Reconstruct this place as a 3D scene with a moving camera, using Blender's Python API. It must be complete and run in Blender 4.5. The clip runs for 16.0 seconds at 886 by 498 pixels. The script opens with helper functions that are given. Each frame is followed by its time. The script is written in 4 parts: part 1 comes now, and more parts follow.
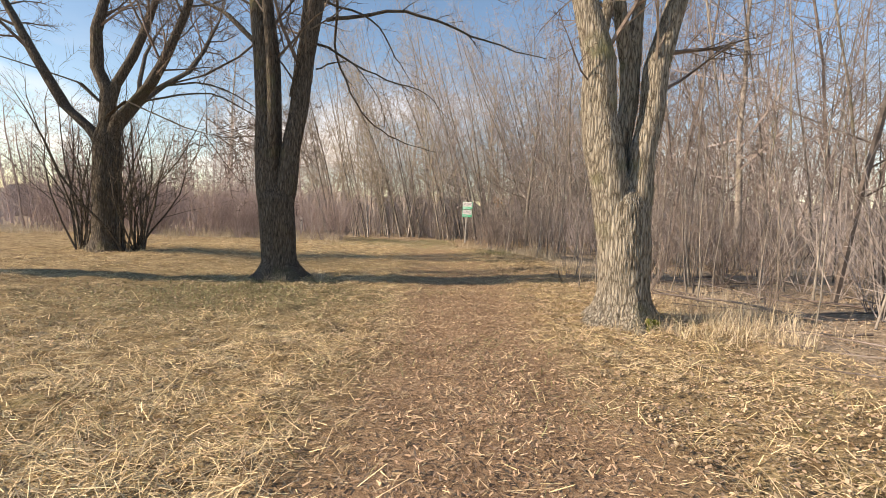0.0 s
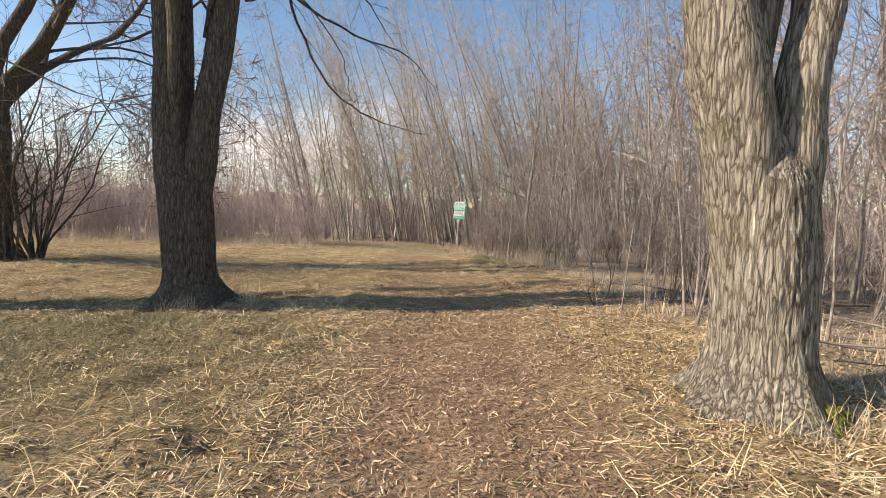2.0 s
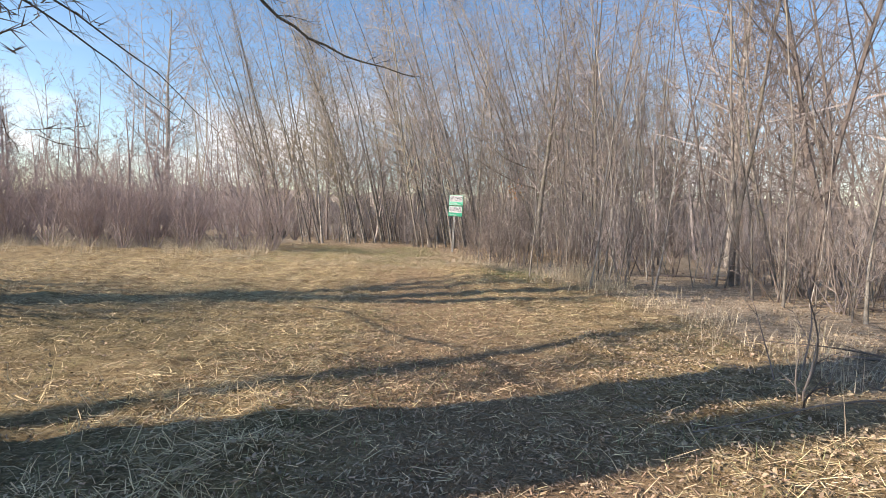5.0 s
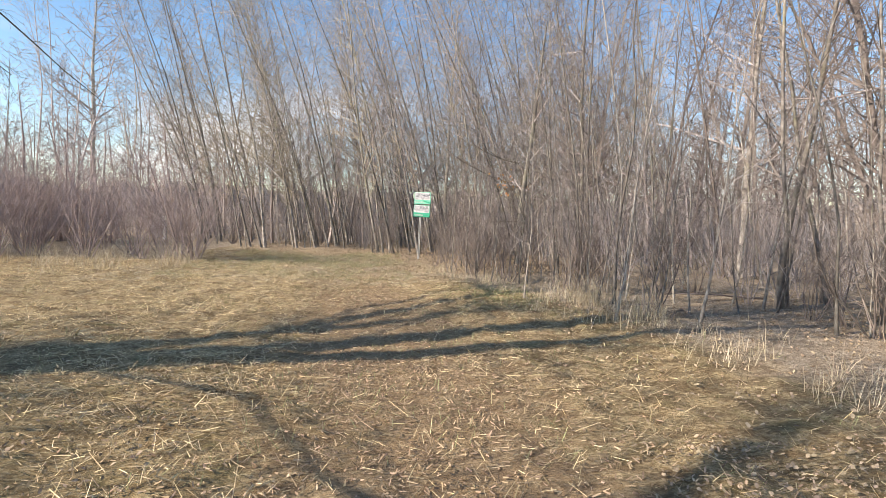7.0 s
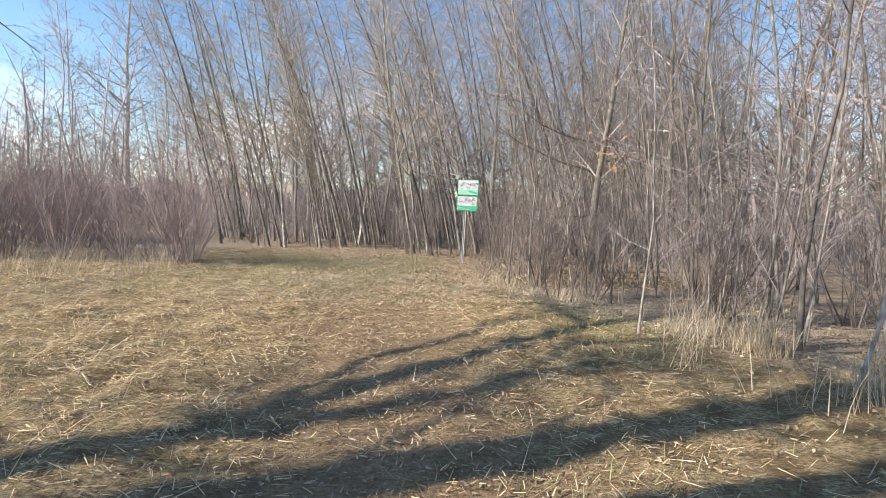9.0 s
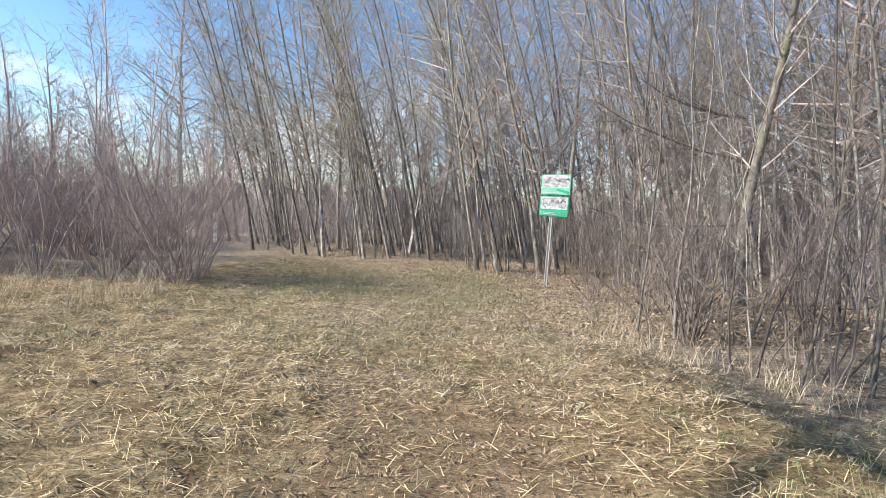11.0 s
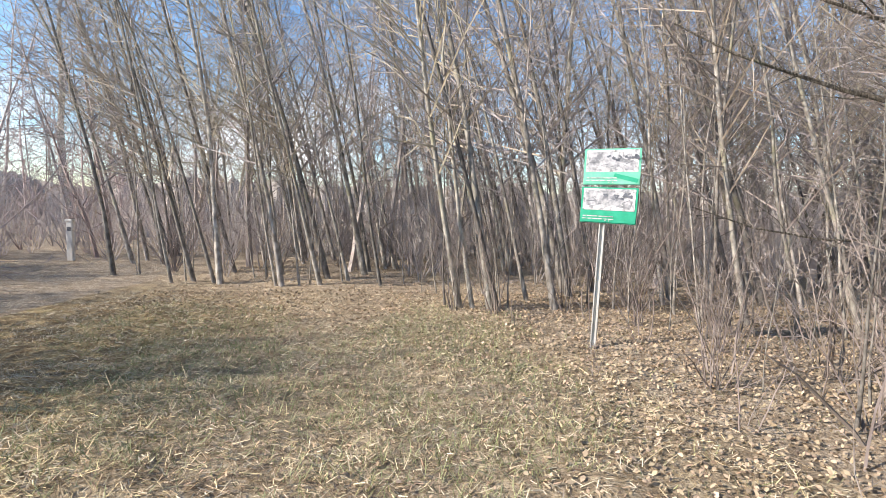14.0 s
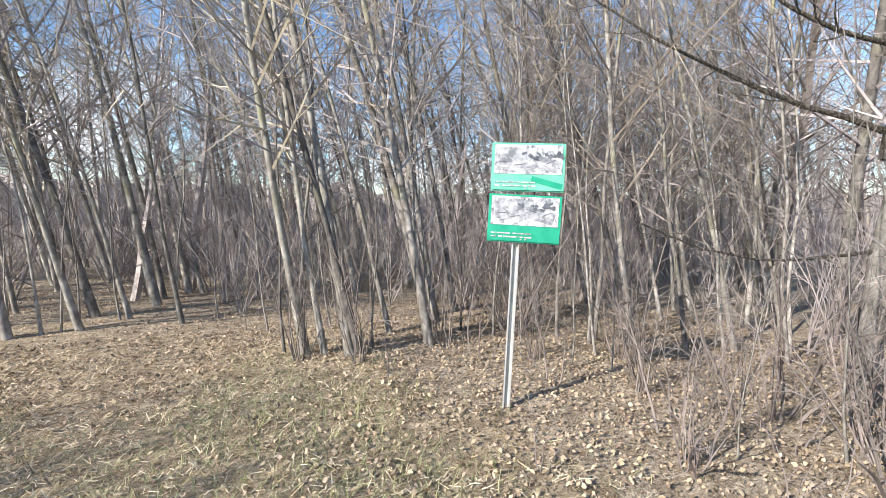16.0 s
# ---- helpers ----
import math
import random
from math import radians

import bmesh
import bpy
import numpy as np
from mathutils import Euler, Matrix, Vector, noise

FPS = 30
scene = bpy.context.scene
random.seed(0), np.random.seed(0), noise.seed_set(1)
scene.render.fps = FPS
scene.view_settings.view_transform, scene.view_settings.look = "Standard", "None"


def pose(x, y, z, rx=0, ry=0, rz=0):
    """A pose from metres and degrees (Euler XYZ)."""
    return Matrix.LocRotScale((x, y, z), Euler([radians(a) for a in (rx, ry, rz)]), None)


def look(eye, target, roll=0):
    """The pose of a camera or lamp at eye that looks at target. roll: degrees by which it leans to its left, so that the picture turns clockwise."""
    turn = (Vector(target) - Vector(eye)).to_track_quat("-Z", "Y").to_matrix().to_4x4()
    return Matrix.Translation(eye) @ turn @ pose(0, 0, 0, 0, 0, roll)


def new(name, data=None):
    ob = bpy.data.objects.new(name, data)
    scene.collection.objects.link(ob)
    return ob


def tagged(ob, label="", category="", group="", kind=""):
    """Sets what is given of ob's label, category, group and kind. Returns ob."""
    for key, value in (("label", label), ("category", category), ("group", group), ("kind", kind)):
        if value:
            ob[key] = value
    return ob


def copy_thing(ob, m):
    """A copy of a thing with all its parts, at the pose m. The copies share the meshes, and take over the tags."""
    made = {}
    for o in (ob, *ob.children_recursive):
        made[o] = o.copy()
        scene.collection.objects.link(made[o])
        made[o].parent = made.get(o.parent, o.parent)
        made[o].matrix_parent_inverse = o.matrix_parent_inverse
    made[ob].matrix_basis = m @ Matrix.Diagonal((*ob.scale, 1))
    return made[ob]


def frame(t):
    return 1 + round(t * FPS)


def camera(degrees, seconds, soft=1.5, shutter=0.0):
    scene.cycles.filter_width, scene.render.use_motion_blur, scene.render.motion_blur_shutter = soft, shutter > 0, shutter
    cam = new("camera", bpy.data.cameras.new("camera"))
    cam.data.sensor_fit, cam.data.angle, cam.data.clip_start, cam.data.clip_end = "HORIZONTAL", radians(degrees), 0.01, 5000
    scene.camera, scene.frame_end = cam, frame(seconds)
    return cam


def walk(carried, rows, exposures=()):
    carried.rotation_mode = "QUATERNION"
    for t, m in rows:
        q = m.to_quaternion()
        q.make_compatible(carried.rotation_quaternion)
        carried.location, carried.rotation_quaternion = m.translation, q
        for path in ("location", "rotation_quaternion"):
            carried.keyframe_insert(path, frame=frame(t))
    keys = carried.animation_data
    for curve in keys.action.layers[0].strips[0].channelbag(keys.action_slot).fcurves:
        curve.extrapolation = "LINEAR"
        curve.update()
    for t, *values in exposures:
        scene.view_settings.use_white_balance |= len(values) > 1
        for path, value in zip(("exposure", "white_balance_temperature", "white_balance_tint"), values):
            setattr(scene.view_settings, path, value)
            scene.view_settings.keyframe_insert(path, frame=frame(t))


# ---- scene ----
cam = camera(85.7, 16.0, soft=0.8)
PATH = [
    (0, (0.036, -0.05, 1.443), (0.027, 1.946, 1.318), 1.8),
    (0.5, (-0.032, 0.767, 1.463), (-0.025, 2.762, 1.33), 1.7),
    (1, (0.021, 1.527, 1.438), (0.039, 3.523, 1.308), 1.5),
    (1.5, (0.07, 2.364, 1.387), (0.093, 4.36, 1.27), 1.5),
    (2, (0.093, 3.125, 1.351), (0.123, 5.122, 1.243), 1.8),
    (2.5, (0.058, 3.934, 1.317), (0.098, 5.931, 1.219), 2.2),
    (3, (-0.046, 4.777, 1.358), (0.004, 6.774, 1.258), 1.8),
    (3.5, (-0.107, 5.561, 1.338), (-0.046, 7.557, 1.24), 2.0),
    (4, (-0.187, 6.364, 1.436), (-0.124, 8.359, 1.322), 2.2),
    (6.3, (-0.178, 9.927, 1.538), (0.027, 11.912, 1.41), 1.6),
    (6.5, (-0.168, 10.243, 1.558), (0.059, 12.226, 1.436), 1.9),
    (7, (-0.178, 11.04, 1.551), (0.081, 13.02, 1.426), 1.8),
    (7.5, (-0.173, 11.826, 1.492), (0.11, 13.802, 1.368), 1.9),
    (8, (-0.174, 12.718, 1.43), (0.115, 14.693, 1.302), 2.1),
    (8.5, (-0.093, 13.547, 1.431), (0.139, 15.529, 1.301), 2.1),
    (9, (-0.087, 14.395, 1.433), (0.012, 16.387, 1.296), 1.8),
    (9.5, (-0.099, 15.282, 1.452), (-0.085, 17.277, 1.308), 1.4),
    (10, (-0.19, 16.165, 1.448), (-0.232, 18.158, 1.299), 1.3),
    (10.2, (-0.241, 16.536, 1.507), (-0.302, 18.53, 1.36), 1.6),
    (12.3, (-0.92, 19.957, 1.548), (-1.072, 21.947, 1.409), 1.9),
    (12.5, (-0.983, 20.291, 1.543), (-1.126, 22.281, 1.404), 1.6),
    (13, (-1.047, 21.057, 1.548), (-1.181, 23.048, 1.413), 1.6),
    (13.5, (-1.034, 21.941, 1.613), (-1.098, 23.934, 1.468), 1.0),
    (14, (-1.08, 22.689, 1.662), (-0.958, 24.68, 1.519), 1.3),
    (14.5, (-1.203, 23.395, 1.754), (-0.92, 25.369, 1.608), 0.8),
    (15, (-1.183, 23.982, 1.846), (-0.705, 25.918, 1.691), 1.0),
    (15.5, (-1.215, 24.435, 1.828), (-0.614, 26.337, 1.688), 0.6),
    (16, (-1.228, 24.75, 1.819), (-0.387, 26.56, 1.688), 1.1),
]
walk(cam, [(t, look(eye, aim, roll)) for t, eye, aim, roll in PATH],
     [(0.0, 0.45, 8700, 20), (2.0, 0.43, 8100, 18), (3.5, 0.46, 7600, 18), (7.0, 0.64, 7350, 15), (9.0, 0.65, 7050, 14),
      (10.0, 0.58, 6550, 10), (12.5, 0.73, 6800, 13), (14.0, 0.81, 6800, 13), (16.0, 0.81, 6400, 11)])

# ---- world, sun, exposure ----
SUN_AZ = radians(195.0)          # where the sun stands, from +x counter-clockwise
SUN_EL = radians(29.0)
world = bpy.data.worlds.new("spring_sky")
scene.world = world
world.use_nodes = True
wn, wl = world.node_tree.nodes, world.node_tree.links
wn.clear()
w_out = wn.new("ShaderNodeOutputWorld")
w_bg = wn.new("ShaderNodeBackground")
w_sky = wn.new("ShaderNodeTexSky")
w_sky.sky_type = "NISHITA"
w_sky.sun_disc = False
w_sky.sun_elevation = SUN_EL
w_sky.sun_rotation = radians(90) - SUN_AZ
w_sky.air_density = 1.0
w_sky.dust_density = 0.1
w_sky.ozone_density = 1.6
w_co = wn.new("ShaderNodeTexCoord")
w_map = wn.new("ShaderNodeMapping")
w_map.inputs["Scale"].default_value = (1.3, 1.3, 4.0)
w_noise = wn.new("ShaderNodeTexNoise")
w_noise.inputs["Scale"].default_value = 1.6
w_noise.inputs["Detail"].default_value = 6
w_ramp = wn.new("ShaderNodeValToRGB")
w_ramp.color_ramp.elements[0].position, w_ramp.color_ramp.elements[1].position = 0.48, 0.62
w_sep = wn.new("ShaderNodeSeparateXYZ")
w_low = wn.new("ShaderNodeMapRange")       # clouds bank up towards the horizon
w_low.inputs["From Min"].default_value, w_low.inputs["From Max"].default_value = 0.31, 0.10
w_hue = wn.new("ShaderNodeHueSaturation")
w_hue.inputs["Saturation"].default_value = 1.2
w_hue.inputs["Value"].default_value = 1.22
w_mul = wn.new("ShaderNodeMath"); w_mul.operation = "MULTIPLY"
w_mix = wn.new("ShaderNodeMix"); w_mix.data_type = "RGBA"
w_mix.inputs["B"].default_value = (7.6, 7.9, 8.4, 1)
for a, b in ((w_co.outputs["Generated"], w_map.inputs["Vector"]), (w_map.outputs[0], w_noise.inputs["Vector"]),
             (w_noise.outputs["Fac"], w_ramp.inputs["Fac"]), (w_co.outputs["Generated"], w_sep.inputs[0]),
             (w_sep.outputs["Z"], w_low.inputs["Value"]), (w_ramp.outputs["Color"], w_mul.inputs[0]),
             (w_low.outputs["Result"], w_mul.inputs[1]), (w_mul.outputs[0], w_mix.inputs["Factor"]),
             (w_sky.outputs["Color"], w_hue.inputs["Color"]), (w_hue.outputs[0], w_mix.inputs["A"]), (w_mix.outputs["Result"], w_bg.inputs["Color"]),
             (w_bg.outputs[0], w_out.inputs[0])):
    wl.new(a, b)
w_bg.inputs["Strength"].default_value = 0.13
sun = new("sun", bpy.data.lights.new("sun", "SUN"))
sun.data.energy = 5.0
sun.data.angle = radians(0.55)
sun.data.color = (1.0, 0.93, 0.82)
sun_way = Vector((math.cos(SUN_AZ) * math.cos(SUN_EL), math.sin(SUN_AZ) * math.cos(SUN_EL), math.sin(SUN_EL)))
sun.matrix_world = look(sun_way * 60, (0, 0, 0))


# ---- materials ----
def surface(name, ramp, rough=0.85, scale=(6, 6, 6), detail=6, bump=0.3, dist=0.02, vary="", vary_amount=0.35, patch=None, ridged=False):
    """A matt natural surface: colours along a noise, a second larger stain, bump, and a change per object or island."""
    m = bpy.data.materials.new(name)
    m.use_nodes = True
    n, l = m.node_tree.nodes, m.node_tree.links
    bsdf = n["Principled BSDF"]
    bsdf.inputs["Roughness"].default_value = rough
    bsdf.inputs["Specular IOR Level"].default_value = 0.2
    co = n.new("ShaderNodeTexCoord")
    mp = n.new("ShaderNodeMapping")
    mp.inputs["Scale"].default_value = scale
    l.new(co.outputs["Object"], mp.inputs["Vector"])
    nz = n.new("ShaderNodeTexNoise")
    nz.inputs["Scale"].default_value = 1.0
    nz.inputs["Detail"].default_value = detail
    nz.inputs["Roughness"].default_value = 0.62
    l.new(mp.outputs[0], nz.inputs["Vector"])
    height = nz.outputs["Fac"]
    if ridged:
        warp = n.new("ShaderNodeVectorMath"); warp.operation = "MULTIPLY_ADD"
        warp.inputs[1].default_value = (1.6, 1.6, 1.6)
        l.new(nz.outputs["Color"], warp.inputs[0]); l.new(mp.outputs[0], warp.inputs[2])
        vo = n.new("ShaderNodeTexVoronoi"); vo.feature = "DISTANCE_TO_EDGE"
        vo.inputs["Scale"].default_value = 1.0
        l.new(warp.outputs[0], vo.inputs["Vector"])
        r3 = n.new("ShaderNodeMath"); r3.operation = "MULTIPLY_ADD"; r3.inputs[1].default_value = 2.0; r3.use_clamp = True
        r4 = n.new("ShaderNodeMath"); r4.operation = "MULTIPLY_ADD"; r4.inputs[1].default_value = 0.7; r4.inputs[2].default_value = -0.30
        l.new(height, r4.inputs[0]); l.new(vo.outputs["Distance"], r3.inputs[0]); l.new(r4.outputs[0], r3.inputs[2])
        height = r3.outputs[0]
    cr = n.new("ShaderNodeValToRGB")
    els = cr.color_ramp.elements
    while len(els) < len(ramp):
        els.new(0.5)
    for e, (p, c) in zip(els, ramp):
        e.position, e.color = p, (*c, 1)
    l.new(height, cr.inputs["Fac"])
    out = cr.outputs["Color"]
    if patch:
        pz = n.new("ShaderNodeTexNoise")
        pz.inputs["Scale"].default_value = patch[0]
        pz.inputs["Detail"].default_value = 3
        l.new(co.outputs["Object"], pz.inputs["Vector"])
        pr = n.new("ShaderNodeMapRange")
        pr.inputs["From Min"].default_value, pr.inputs["From Max"].default_value = patch[1], patch[2]
        l.new(pz.outputs["Fac"], pr.inputs["Value"])
        px = n.new("ShaderNodeMix"); px.data_type = "RGBA"
        px.inputs["B"].default_value = (*patch[3], 1)
        l.new(pr.outputs["Result"], px.inputs["Factor"])
        l.new(out, px.inputs["A"])
        out = px.outputs["Result"]
    if vary:
        hs = n.new("ShaderNodeHueSaturation")
        if vary == "object":
            rnd = n.new("ShaderNodeObjectInfo").outputs["Random"]
        else:
            rnd = n.new("ShaderNodeNewGeometry").outputs["Random Per Island"]
        mr = n.new("ShaderNodeMapRange")
        mr.inputs["To Min"].default_value, mr.inputs["To Max"].default_value = 1 - vary_amount, 1 + vary_amount
        l.new(rnd, mr.inputs["Value"])
        l.new(mr.outputs["Result"], hs.inputs["Value"])
        h2 = n.new("ShaderNodeMath"); h2.operation = "MULTIPLY"; h2.inputs[1].default_value = 7.31
        h3 = n.new("ShaderNodeMath"); h3.operation = "FRACT"
        h4 = n.new("ShaderNodeMapRange")
        h4.inputs["To Min"].default_value, h4.inputs["To Max"].default_value = 0.485, 0.515
        l.new(rnd, h2.inputs[0]); l.new(h2.outputs[0], h3.inputs[0]); l.new(h3.outputs[0], h4.inputs["Value"])
        l.new(h4.outputs["Result"], hs.inputs["Hue"])
        l.new(out, hs.inputs["Color"])
        out = hs.outputs["Color"]
    l.new(out, bsdf.inputs["Base Color"])
    if bump:
        bp = n.new("ShaderNodeBump")
        bp.inputs["Strength"].default_value = bump
        bp.inputs["Distance"].default_value = dist
        l.new(height, bp.inputs["Height"])
        l.new(bp.outputs[0], bsdf.inputs["Normal"])
    return m


BARK = surface("furrowed_bark", [(0.0, (0.085, 0.074, 0.057)), (0.13, (0.235, 0.21, 0.168)), (0.36, (0.45, 0.415, 0.345)), (1.0, (0.62, 0.585, 0.50))],
               0.92, (25, 25, 3.4), 9, 1.0, 0.05, patch=(1.6, 0.56, 0.74, (0.24, 0.25, 0.14)), ridged=True)
BARK_DARK = surface("dark_limb_bark", [(0.0, (0.04, 0.034, 0.027)), (0.10, (0.105, 0.09, 0.073)), (0.40, (0.17, 0.15, 0.125)), (1.0, (0.27, 0.245, 0.21))],
                    0.92, (25, 25, 4.4), 8, 1.0, 0.05, patch=(1.3, 0.58, 0.76, (0.15, 0.155, 0.085)), ridged=True)
TWIG = surface("bare_twig", [(0.3, (0.12, 0.095, 0.08)), (0.7, (0.24, 0.20, 0.17))], 0.8, (5, 5, 5), 2, 0, vary="island", vary_amount=0.3)
POLE_BARK = surface("smooth_pole_bark", [(0.3, (0.11, 0.099, 0.088)), (0.5, (0.255, 0.235, 0.21)), (0.72, (0.46, 0.435, 0.40))],
                    0.85, (9, 9, 5), 6, 0.35, 0.008, vary="object", vary_amount=0.48, patch=(1.1, 0.55, 0.75, (0.26, 0.25, 0.15)))
POLE_TWIG = surface("grey_brown_twigs", [(0.3, (0.30, 0.262, 0.25)), (0.7, (0.53, 0.475, 0.455))], 0.8, (2, 2, 2), 2, 0, vary="object", vary_amount=0.28)
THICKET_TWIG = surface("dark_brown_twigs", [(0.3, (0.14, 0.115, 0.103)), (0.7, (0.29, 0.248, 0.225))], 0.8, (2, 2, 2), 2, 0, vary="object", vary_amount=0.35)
WILLOW_TWIG = surface("yellowish_twigs", [(0.3, (0.29, 0.245, 0.19)), (0.7, (0.49, 0.43, 0.335))], 0.8, (2, 2, 2), 2, 0, vary="object", vary_amount=0.22)
RED_TWIG = surface("reddish_shrub_stems", [(0.3, (0.29, 0.23, 0.22)), (0.7, (0.50, 0.42, 0.40))], 0.75, (3, 3, 3), 3, 0, vary="object", vary_amount=0.28)
STRAW = surface("dry_straw", [(0.3, (0.52, 0.40, 0.225)), (0.7, (0.76, 0.63, 0.40))], 0.65, (3, 3, 3), 2, 0, vary="island", vary_amount=0.5)
STALK = surface("pale_dead_stalks", [(0.3, (0.45, 0.37, 0.25)), (0.7, (0.64, 0.56, 0.42))], 0.75, (3, 3, 3), 2, 0, vary="island", vary_amount=0.3)
CHIP = surface("trodden_chips", [(0.3, (0.25, 0.172, 0.108)), (0.7, (0.56, 0.42, 0.285))], 0.85, (4, 4, 4), 2, 0, vary="island", vary_amount=0.5)
LEAF = surface("dry_leaf", [(0.3, (0.24, 0.175, 0.115)), (0.7, (0.50, 0.40, 0.285))], 0.8, (9, 9, 9), 3, 0, vary="island", vary_amount=0.45)
GREEN = surface("young_grass", [(0.3, (0.17, 0.19, 0.075)), (0.7, (0.38, 0.39, 0.21))], 0.7, (4, 4, 4), 2, 0, vary="island", vary_amount=0.35)
ORANGE = surface("withered_orange_leaf", [(0.3, (0.36, 0.16, 0.05)), (0.7, (0.52, 0.27, 0.10))], 0.7, (9, 9, 9), 3, 0, vary="island", vary_amount=0.3)
MOSS = surface("moss", [(0.3, (0.06, 0.075, 0.012)), (0.7, (0.16, 0.17, 0.04))], 0.95, (40, 40, 40), 4, 0.6, 0.01)
ZINC = surface("weathered_zinc", [(0.3, (0.42, 0.42, 0.41)), (0.7, (0.60, 0.60, 0.58))], 0.5, (20, 20, 6), 4, 0.1, 0.002)
ZINC.node_tree.nodes["Principled BSDF"].inputs["Metallic"].default_value = 0.35
SIGN_GREEN = surface("sign_green", [(0.3, (0.015, 0.29, 0.17)), (0.7, (0.04, 0.40, 0.26))], 0.45, (7, 7, 7), 4, 0)
# mint of the upper board, its colour lightened to carry sun glare
SIGN_MINT = surface("sign_pale_green", [(0.3, (0.10, 0.46, 0.32)), (0.7, (0.22, 0.58, 0.44))], 0.45, (7, 7, 7), 4, 0)
SIGN_WHITE = surface("sign_white", [(0.36, (0.20, 0.21, 0.23)), (0.48, (0.48, 0.48, 0.50)), (0.60, (0.66, 0.66, 0.67))], 0.45, (22, 22, 22), 5, 0)
SIGN_GREY = surface("sign_map_grey", [(0.38, (0.20, 0.21, 0.23)), (0.6, (0.52, 0.52, 0.55))], 0.45, (14, 14, 14), 5, 0)
SIGN_DARK = surface("sign_dark_print", [(0.3, (0.06, 0.07, 0.09)), (0.7, (0.20, 0.21, 0.24))], 0.5, (18, 18, 18), 4, 0)
POST_WHITE = surface("post_white_paint", [(0.3, (0.60, 0.58, 0.54)), (0.7, (0.80, 0.79, 0.75))], 0.6, (8, 8, 3), 5, 0.2, 0.004)


def ground_material():
    """Trodden earth, straw turf and leaf litter, mixed by the zone attribute of the ground sheet."""
    m = bpy.data.materials.new("path_and_turf")
    m.use_nodes = True
    n, l = m.node_tree.nodes, m.node_tree.links
    bsdf = n["Principled BSDF"]
    bsdf.inputs["Roughness"].default_value = 0.95
    bsdf.inputs["Specular IOR Level"].default_value = 0.1
    co = n.new("ShaderNodeTexCoord")

    def ramp_noise(scale, detail, stops, stretch=(1, 1, 1)):
        mp = n.new("ShaderNodeMapping"); mp.inputs["Scale"].default_value = stretch
        l.new(co.outputs["Object"], mp.inputs["Vector"])
        z = n.new("ShaderNodeTexNoise")
        z.inputs["Scale"].default_value, z.inputs["Detail"].default_value = scale, detail
        z.inputs["Roughness"].default_value = 0.7
        l.new(mp.outputs[0], z.inputs["Vector"])
        r = n.new("ShaderNodeValToRGB")
        while len(r.color_ramp.elements) < len(stops):
            r.color_ramp.elements.new(0.5)
        for e, (p, c) in zip(r.color_ramp.elements, stops):
            e.position, e.color = p, (*c, 1)
        l.new(z.outputs["Fac"], r.inputs["Fac"])
        return r.outputs["Color"], z.outputs["Fac"]

    turf, h1 = ramp_noise(22, 8, [(0.32, (0.15, 0.105, 0.055)), (0.5, (0.42, 0.32, 0.18)), (0.66, (0.68, 0.55, 0.34))], (1, 2.2, 1))
    earth, h2 = ramp_noise(30, 8, [(0.32, (0.15, 0.10, 0.062)), (0.5, (0.36, 0.248, 0.16)), (0.68, (0.57, 0.42, 0.285))])
    litter, h3 = ramp_noise(26, 8, [(0.34, (0.13, 0.10, 0.072)), (0.48, (0.42, 0.345, 0.26)), (0.64, (0.68, 0.58, 0.455))])
    green, h4 = ramp_noise(2.2, 4, [(0.54, (0, 0, 0)), (0.74, (0.55, 0.55, 0.55))])
    at = n.new("ShaderNodeAttribute"); at.attribute_name = "zone"
    sp = n.new("ShaderNodeSeparateColor")
    l.new(at.outputs["Color"], sp.inputs["Color"])

    def mixed(fac, a, b):
        x = n.new("ShaderNodeMix"); x.data_type = "RGBA"
        l.new(fac, x.inputs["Factor"]); l.new(a, x.inputs["A"])
        if isinstance(b, tuple):
            x.inputs["B"].default_value = (*b, 1)
        else:
            l.new(b, x.inputs["B"])
        return x.outputs["Result"]

    clump, h5 = ramp_noise(3.6, 5, [(0.41, (0.7, 0.7, 0.7)), (0.57, (0, 0, 0))], (1, 1.7, 1))
    worn, h6 = ramp_noise(1.7, 5, [(0.42, (0.45, 0.45, 0.45)), (0.58, (0, 0, 0))])
    c = mixed(clump, turf, (0.15, 0.10, 0.058))
    c = mixed(green, c, (0.20, 0.19, 0.08))
    leafy, h7 = ramp_noise(24, 8, [(0.34, (0.06, 0.05, 0.026)), (0.5, (0.18, 0.15, 0.082)), (0.67, (0.42, 0.345, 0.215))], (1, 1.6, 1))
    c = mixed(at.outputs["Alpha"], c, leafy)
    earth = mixed(worn, earth, (0.19, 0.125, 0.08))
    litter = mixed(clump, litter, (0.24, 0.185, 0.13))
    c = mixed(sp.outputs["Green"], c, litter)
    c = mixed(sp.outputs["Red"], c, earth)
    l.new(c, bsdf.inputs["Base Color"])
    bp = n.new("ShaderNodeBump"); bp.inputs["Strength"].default_value = 0.9; bp.inputs["Distance"].default_value = 0.04
    l.new(h1, bp.inputs["Height"]); l.new(bp.outputs[0], bsdf.inputs["Normal"])
    return m


GROUND = ground_material()


# ---- shapes ----
def smooth(a, b, v):
    t = min(1.0, max(0.0, (v - a) / (b - a)))
    return t * t * (3 - 2 * t)


def path_x(y):
    """The middle of the trodden path."""
    if y < 12:
        return 0.35
    if y < 22:
        return 0.35 - 0.95 * smooth(12, 23, y)
    return -0.6 - 0.055 * (y - 21) ** 1.75


